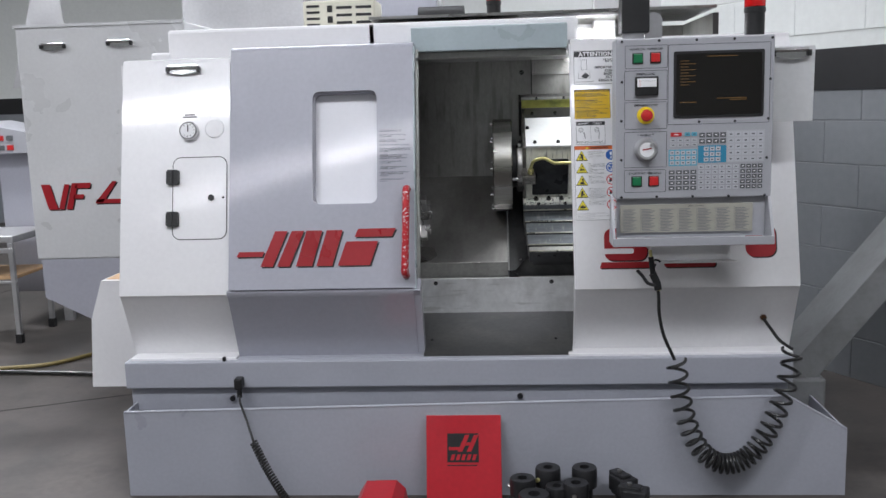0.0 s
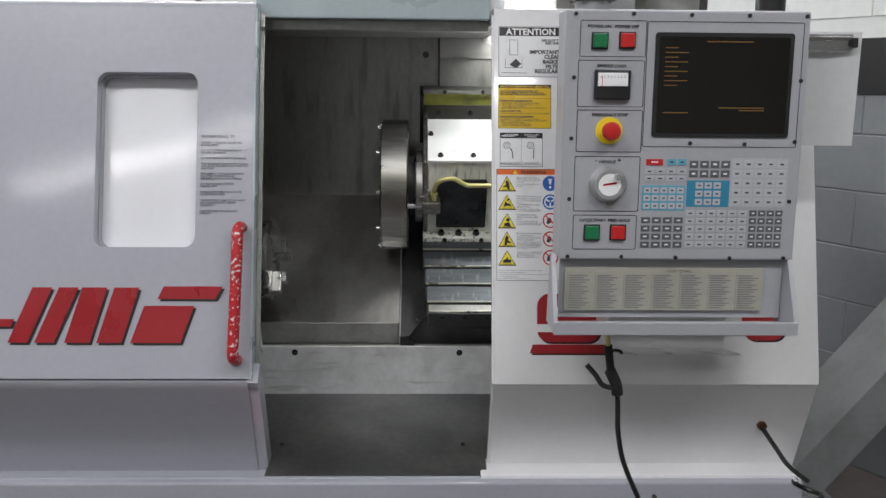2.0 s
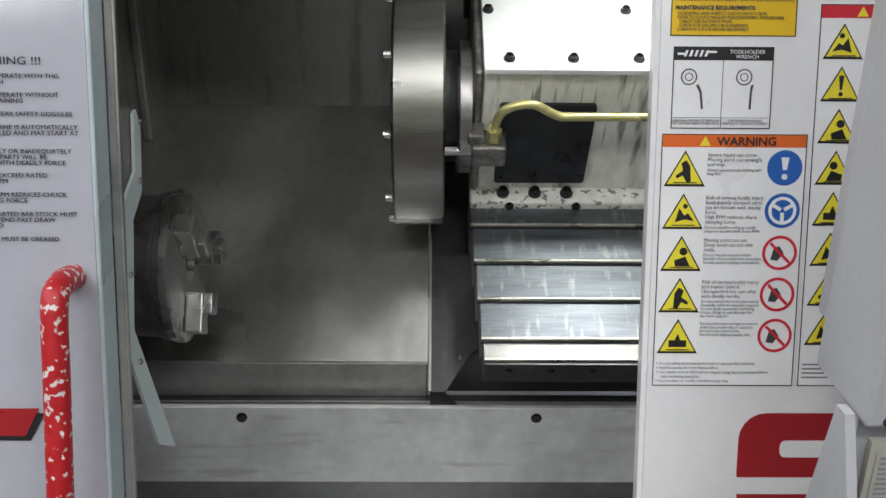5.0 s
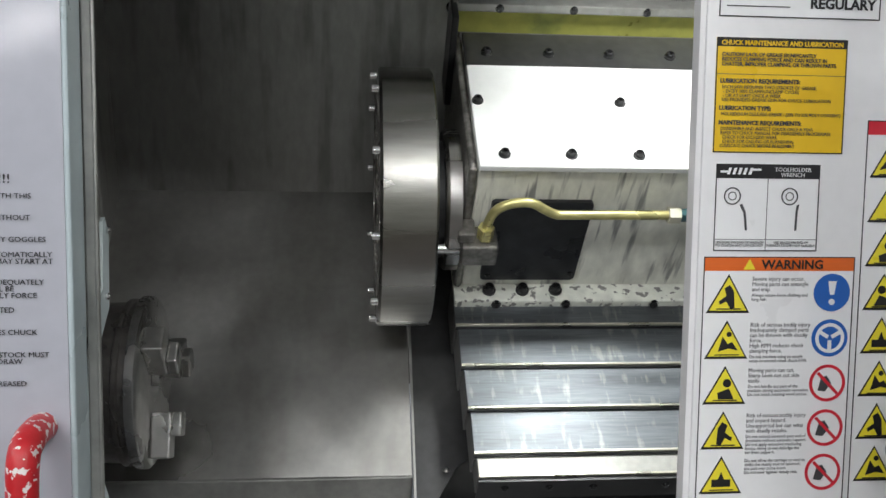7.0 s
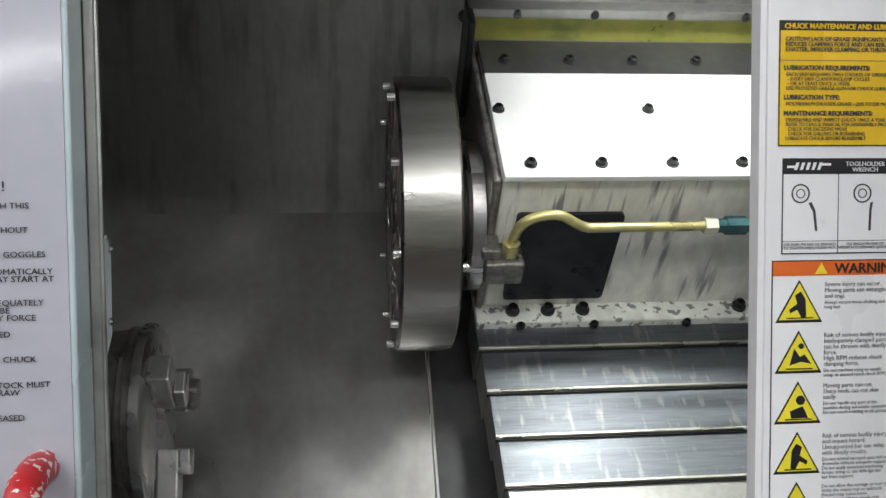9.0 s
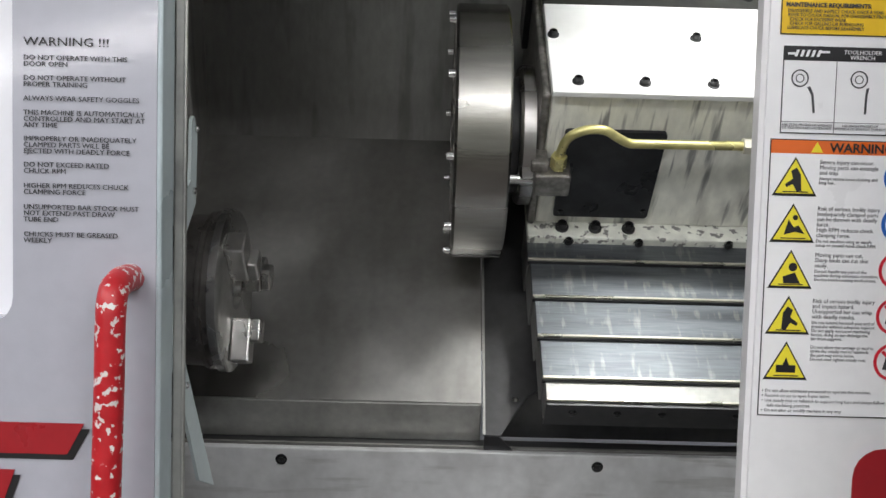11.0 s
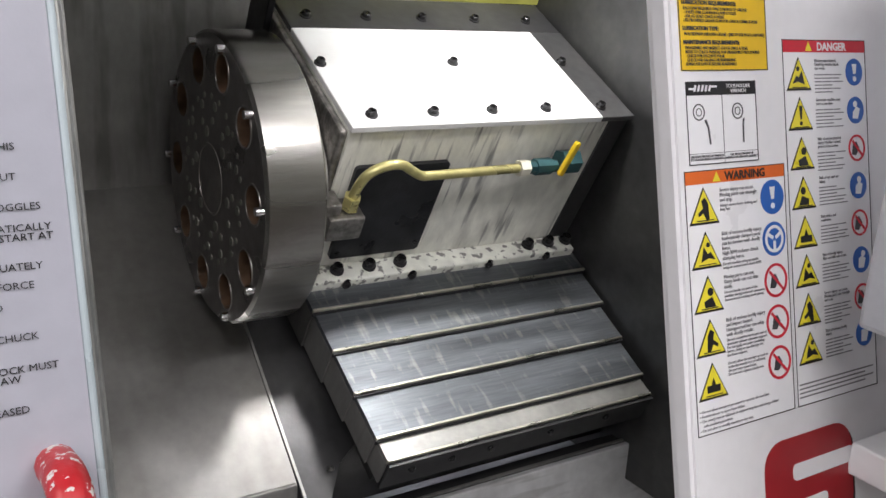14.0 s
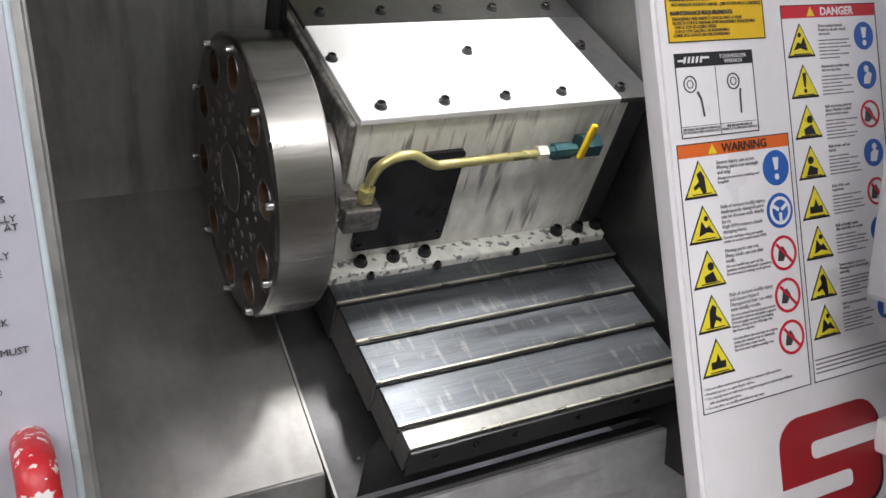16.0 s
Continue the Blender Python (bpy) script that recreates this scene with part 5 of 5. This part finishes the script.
# ---- hoses, cords and small things in front ----
hose = thing("coiled_air_hose", "black coiled air hose hanging in front of the base", "hose")
hk = [(0.246, -0.13, 0.728), (0.248, -0.132, 0.69), (0.25, -0.135, 0.64), (0.265, -0.135, 0.57), (0.30, -0.135, 0.49)]
part("straight_run", tube(curve_points(hk, 8), 0.0055, 8), M_RUBBER, hose, smooth=True)
ck = [(0.305, -0.135, 0.49), (0.315, -0.14, 0.40), (0.335, -0.145, 0.30), (0.37, -0.15, 0.21), (0.42, -0.15, 0.155), (0.48, -0.15, 0.14), (0.545, -0.148, 0.17), (0.60, -0.145, 0.25), (0.645, -0.14, 0.36), (0.67, -0.13, 0.46), (0.68, -0.11, 0.515)]
part("coil", tube(coil(ck, 0.03, 28, 14, 0.55), 0.0055, 7), M_RUBBER, hose, smooth=True)
part("tail", tube(curve_points([(0.68, -0.11, 0.515), (0.655, -0.06, 0.53), (0.64, -0.02, 0.555), (0.63, 0.05, 0.58)], 8), 0.0055, 8), M_RUBBER, hose, smooth=True)
part("nipple", cyl((0.63, 0.055, 0.583), "y", 0.011, 0.03, 6), M_BRONZE, hose)
gun = thing("air_gun", "small black air blow gun hanging from the hose", "air gun")
part("grip", tube(curve_points([(0.246, -0.13, 0.722), (0.242, -0.13, 0.745), (0.228, -0.13, 0.775)], 6), 0.0125, 10), M_BLACK, gun, smooth=True)
part("lever", tube(curve_points([(0.236, -0.137, 0.738), (0.212, -0.14, 0.746), (0.196, -0.138, 0.768), (0.178, -0.134, 0.788)], 6), 0.0055, 8), M_BLACK, gun, smooth=True)
part("barrel", tube([(0.23, -0.13, 0.772), (0.222, -0.13, 0.83)], 0.009, 10), M_BLACK, gun, smooth=True)
part("nozzle", tube([(0.222, -0.13, 0.83), (0.22, -0.13, 0.852)], 0.0055, 8), M_BRASS, gun)
part("hook", tube(curve_points([(0.225, -0.13, 0.8), (0.232, -0.13, 0.818), (0.246, -0.13, 0.818), (0.252, -0.13, 0.812)], 6), 0.0035, 8), M_BLACK, gun, smooth=True)
part("collar", cyl((0.246, -0.13, 0.726), "z", 0.0085, 0.012, 6), M_BRASS, gun)
cord = thing("pedal_cord", "black coiled pedal cord plugged into the base", "cord")
part("plug", box(-1.197, -1.169, -0.028, 0.013, 0.365, 0.405, 0.005), M_BLACK, cord)
part("plug_tail", cyl((-1.18, -0.02, 0.352), "z", 0.009, 0.03, 12), M_BLACK, cord)
part("lead", tube(curve_points([(-1.18, -0.02, 0.345), (-1.165, -0.07, 0.336), (-1.13, -0.125, 0.29), (-1.1, -0.16, 0.225)], 8), 0.004, 8), M_RUBBER, cord, smooth=True)
part("coil", tube(coil([(-1.1, -0.16, 0.225), (-1.05, -0.19, 0.14), (-0.98, -0.24, 0.06), (-0.9, -0.3, 0.022), (-0.8, -0.34, 0.02)], 0.0115, 44, 9), 0.0038, 6), M_RUBBER, cord, smooth=True)
pedal = thing("foot_pedal", "red painted foot pedal guard on the floor", "foot pedal", pose(-0.665, -0.27, 0))
pp = [(-0.075, 0.0), (-0.08, 0.05), (-0.055, 0.088), (0.045, 0.09), (0.075, 0.06), (0.085, 0.0)]
part("guard", slab(pp, -0.1, 0.11), M_RED, pedal)
part("treadle", box(-0.05, 0.055, -0.14, -0.1, 0.01, 0.04, 0.008), M_BLACK, pedal)
book = thing("red_manual", "red vinyl manual leaning against the tray", "book", pose(-0.393, -0.185, 0.002, -18, 0, 0))
part("front_cover", box(-0.125, 0.125, -0.022, -0.018, 0.0, 0.305, 0.0015), M_RED, book)
part("back_cover", box(-0.122, 0.125, 0.018, 0.022, 0.0, 0.3, 0.0015), M_RED, book)
part("spine", box(-0.125, -0.121, -0.018, 0.018, 0.0, 0.302, 0.0015), M_RED, book)
part("pages", box(-0.12, 0.118, -0.017, 0.017, 0.006, 0.295), M_CREAM, book)
part("emblem_field", slab([(-0.055, 0.15), (0.05, 0.15), (0.05, 0.245), (-0.055, 0.245)], -0.0226, -0.0222), M_BDECAL, book)
for k in range(2):
    part("emblem_piece", slab([(-0.02 + 0.03 * k, 0.185), (-0.005 + 0.03 * k, 0.185), (0.02 + 0.03 * k, 0.24), (0.005 + 0.03 * k, 0.24)], -0.0232, -0.0226), M_RED, book)
part("emblem_piece", slab([(-0.05, 0.19), (-0.01, 0.19), (-0.005, 0.2), (-0.05, 0.2)], -0.0232, -0.0226), M_RED, book)
part("emblem_piece", slab([(0.005, 0.205), (0.03, 0.205), (0.034, 0.215), (0.01, 0.215)], -0.0232, -0.0226), M_RED, book)
for k in range(5):
    part("emblem_piece", slab([(-0.045 + k * 0.018, 0.157), (-0.034 + k * 0.018, 0.157), (-0.028 + k * 0.018, 0.176), (-0.039 + k * 0.018, 0.176)], -0.0232, -0.0226), M_RED, book)
part("print_bar", slab([(-0.055, 0.138), (0.045, 0.138), (0.045, 0.142), (-0.055, 0.142)], -0.0226, -0.0222), M_BDECAL, book)


def toolholder(x, y, h, r, kind):
    t = thing("tool_holder", "black oxide turning tool holder standing on the floor", "tool holder", pose(x, y, 0, 0, 0, 40 * kind), "tool holders on the floor")
    part("shank", lathe((0, 0, 0), "z", [(0, r * 0.62), (0.002, r * 0.66), (h * 0.5, r * 0.66), (h * 0.52, r)], 28), M_BLACKM, t, smooth=True)
    if kind < 3:
        part("head", lathe((0, 0, 0), "z", [(h * 0.52, r * 0.98), (h * 0.54, r), (h * 0.95, r), (h, r * 0.93), (h, r * 0.4), (h * 0.8, r * 0.38)], 32), M_BLACKM, t, smooth=True)
        part("set_screw", cyl((-r, 0, h * 0.75), "x", 0.007, 0.014, 10), M_BRASS if kind == 1 else M_STEEL, t)
    else:
        part("head", box(-r, r, -r * 0.8, r * 0.8, h * 0.52, h, 0.006), M_BLACKM, t)
        part("clamp", box(-r * 0.5, r * 1.35, -r * 0.5, r * 0.5, h * 0.7, h * 1.08, 0.005), M_BLACKM, t)
        part("screw", cyl((r * 0.5, 0, h * 1.09), "z", 0.008, 0.012, 10), M_STEEL, t)
    return t


for row in ((-0.2, -0.2, 0.115, 0.042, 0), (-0.115, -0.16, 0.135, 0.042, 1), (0.005, -0.16, 0.135, 0.042, 2), (-0.165, -0.29, 0.1, 0.05, 1), (-0.03, -0.25, 0.12, 0.042, 2), (0.13, -0.18, 0.11, 0.04, 3), (0.16, -0.25, 0.1, 0.04, 4), (-0.09, -0.24, 0.105, 0.038, 0)):
    toolholder(*row)

# ---- chip conveyor at the far end, white box, things on top ----
conv = thing("chip_conveyor", "grey sheet chip conveyor rising from the tray", "conveyor")
TRUNK = pose(0.79, 0.30, 0.315, 0, -51, 0)
part("trunk", box(-0.06, 1.35, 0, 0.26, -0.106, 0, 0.006), M_CONV, conv, m=TRUNK)
part("fold", box(0.02, 1.35, -0.004, 0.01, -0.006, 0.004, 0.002), M_CONV, conv, m=TRUNK)
part("collar", box(0.0, 0.03, -0.01, 0.27, -0.114, 0.008, 0.003), M_CONV, conv, m=TRUNK)
part("boot", box(0.66, 0.93, 0.28, 0.62, 0.06, 0.29, 0.01), M_CONV, conv)
sb = thing("white_side_box", "white painted sheet box beside the machine", "box")
part("shell", slab([(-1.86, 0.28), (-1.66, 0.28), (-1.66, 0.70), (-1.79, 0.70), (-1.84, 0.55)], 0.3, 0.8), M_WHITE, sb)
part("rust_patch", box(-1.78, -1.7, 0.33, 0.45, 0.7, 0.702), M_WOOD, sb)
part("foot", box(-1.74, -1.66, 0.6, 0.78, 0.0, 0.28), M_DGREY, sb)
vent = thing("vented_unit", "cream plastic unit with dark vent slots on the cover", "vent unit", pose(-0.86, 0.6, 1.625))
part("case", box(-0.14, 0.14, -0.08, 0.12, 0.0, 0.11, 0.008), M_CREAM, vent)
for r in range(4):
    part("slot", box(-0.125, -0.075, -0.082, -0.079, 0.015 + r * 0.023, 0.024 + r * 0.023), M_BLACK, vent)
for r in range(3):
    for c in range(2):
        part("slot", box(-0.01 + c * 0.075, 0.05 + c * 0.075, -0.082, -0.079, 0.02 + r * 0.028, 0.03 + r * 0.028), M_BLACK, vent)
for r in range(2):
    part("switch", box(-0.045, -0.025, -0.084, -0.079, 0.025 + r * 0.04, 0.05 + r * 0.04, 0.002), M_BLACK, vent)
tb = thing("top_housing", "white sloped housing on top of the machine", "housing")
part("shell", slab([(-0.62, 1.62), (0.42, 1.62), (0.42, 1.78), (0.1, 1.70), (-0.3, 1.66), (-0.62, 1.66)], 0.9, 1.2), M_WHITE, tb)
part("motor", cyl((-0.5, 1.05, 1.69), "x", 0.06, 0.2, 20), M_BLACK, tb, smooth=True)
bk = thing("rear_cabinet", "pale grey machine cabinets standing behind", "cabinet")
part("cabinet_a", box(-2.05, -1.35, 2.2, 2.8, 0, 2.3, 0.01), M_DIRTY, bk)
part("cabinet_b", box(-1.33, -0.6, 2.3, 2.8, 0, 2.25, 0.01), M_GREY, bk)
part("plate", box(-1.75, -1.5, 2.195, 2.2, 1.98, 2.1), M_PAPER, bk)
part("print_bar", box(-1.73, -1.56, 2.19, 2.194, 2.03, 2.05), M_WOOD, bk)
gp = thing("pipe_post", "grey sheet post leaning by the wall", "post")
part("sheet", slab([(-3.3, 1.5), (-2.9, 1.5), (-2.95, 2.05), (-3.1, 2.15)], 2.6, 2.62), M_DIRTY, gp)
part("leg", box(-3.12, -3.06, 2.62, 2.66, 0, 1.6), M_DIRTY, gp)

# ---- the milling machine beyond, with its stool ----
mill = thing("milling_machine", "pale grey milling machine with red sign and two clips", "machine")
vx0, vx1, vy = -2.51, -1.7, 1.2
part("side_sheet", box(vx0, vx1, vy, vy + 1.6, 0.64, 1.74, 0.008), M_MILL, mill, "pale grey painted side sheet")
part("pan", slab([(vx0 + 0.02, 0.64), (vx1, 0.64), (vx1, 0.32), (vx0 + 0.28, 0.32), (vx0 + 0.02, 0.45)], vy + 0.005, vy + 1.5), M_GREY, mill, "grey sloped chip pan")
part("top_rail", box(vx0 - 0.005, vx1, vy - 0.006, vy + 0.01, 1.735, 1.75), M_MILL, mill)
for c in (vx0 + 0.32, vx0 + 0.74):
    part("foot", cyl((c, vy + 0.3, 0.03), "z", 0.05, 0.03, 16), M_BLACK, mill)
    part("leg", cyl((c, vy + 0.3, 0.18), "z", 0.02, 0.28, 12), M_BLACK, mill)
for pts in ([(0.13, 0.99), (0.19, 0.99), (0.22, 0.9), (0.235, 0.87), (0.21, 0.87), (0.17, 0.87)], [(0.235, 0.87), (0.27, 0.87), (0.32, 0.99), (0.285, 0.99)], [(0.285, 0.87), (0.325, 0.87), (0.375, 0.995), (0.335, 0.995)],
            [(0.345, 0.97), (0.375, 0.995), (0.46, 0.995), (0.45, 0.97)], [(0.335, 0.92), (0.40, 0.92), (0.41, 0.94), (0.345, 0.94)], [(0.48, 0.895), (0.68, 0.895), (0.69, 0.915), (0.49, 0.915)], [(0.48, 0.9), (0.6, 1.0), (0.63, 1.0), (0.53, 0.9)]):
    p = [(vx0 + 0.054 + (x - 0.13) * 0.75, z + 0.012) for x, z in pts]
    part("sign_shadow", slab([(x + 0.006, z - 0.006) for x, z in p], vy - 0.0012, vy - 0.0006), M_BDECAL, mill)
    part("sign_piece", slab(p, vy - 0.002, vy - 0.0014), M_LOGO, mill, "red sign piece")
clip(pose(vx0 + 0.18, vy - 0.001, 1.65)), clip(pose(vx0 + 0.5, vy - 0.001, 1.655))
cons = thing("mill_console", "grey control console of another machine", "console", pose(-3.25, 2.6, 0))
part("column", box(-0.2, 0.25, 0, 0.4, 0.2, 1.1, 0.01), M_GREY, cons)
part("top", slab([(-0.3, 1.1), (0.3, 1.1), (0.3, 1.18), (-0.3, 1.3)], -0.1, 0.4), M_PEND, cons)
for k in range(8):
    part("key", box(-0.25 + 0.06 * (k % 4), -0.21 + 0.06 * (k % 4), -0.108, -0.1, 1.12 + 0.06 * (k // 4), 1.15 + 0.06 * (k // 4)), M_REDB if k % 3 == 0 else M_KEYD, cons)
st = thing("work_stool", "metal and wood step stool with black rubber feet", "stool", pose(-3.10, 2.1, 0))
part("top", box(-0.5, 0.0, -0.05, 0.4, 0.60, 0.64, 0.005), M_DIRTY, st)
part("shelf", box(-0.5, -0.02, -0.03, 0.38, 0.38, 0.40, 0.004), M_WOOD, st)
part("crossbar", box(-0.5, 0.0, -0.055, -0.035, 0.54, 0.57, 0.003), M_DIRTY, st)
part("crossbar", box(-0.5, 0.0, -0.055, -0.035, 0.36, 0.375, 0.003), M_DIRTY, st)
for x, y in ((-0.02, -0.04), (-0.02, 0.36), (-0.48, -0.04), (-0.48, 0.36)):
    lg = part("leg", box(-0.014, 0.014, -0.014, 0.014, 0.05, 0.60, 0.003), M_DIRTY, st, m=Matrix.Translation((x, y, 0)))
    part("rubber_foot", box(-0.02, 0.02, -0.02, 0.02, 0, 0.055, 0.004), M_BLACK, lg)
for k, (lab, mat, pts) in enumerate((("black cable lying on the floor", M_RUBBER, [(-6, 1.3, 0.012), (-3.6, 1.46, 0.012), (-2.9, 1.42, 0.012), (-2.33, 1.36, 0.012), (-1.9, 1.3, 0.012)]), ("dull yellow hose lying on the floor", M_OLIVE, [(-6, 1.2, 0.012), (-3.6, 1.38, 0.012), (-2.93, 1.486, 0.012), (-2.69, 1.561, 0.012), (-2.52, 1.777, 0.012), (-2.3, 2.1, 0.012)]))):
    tagged(part("floor_cable", tube(curve_points(pts, 10), 0.011, 8), mat, smooth=True), lab, "cable")
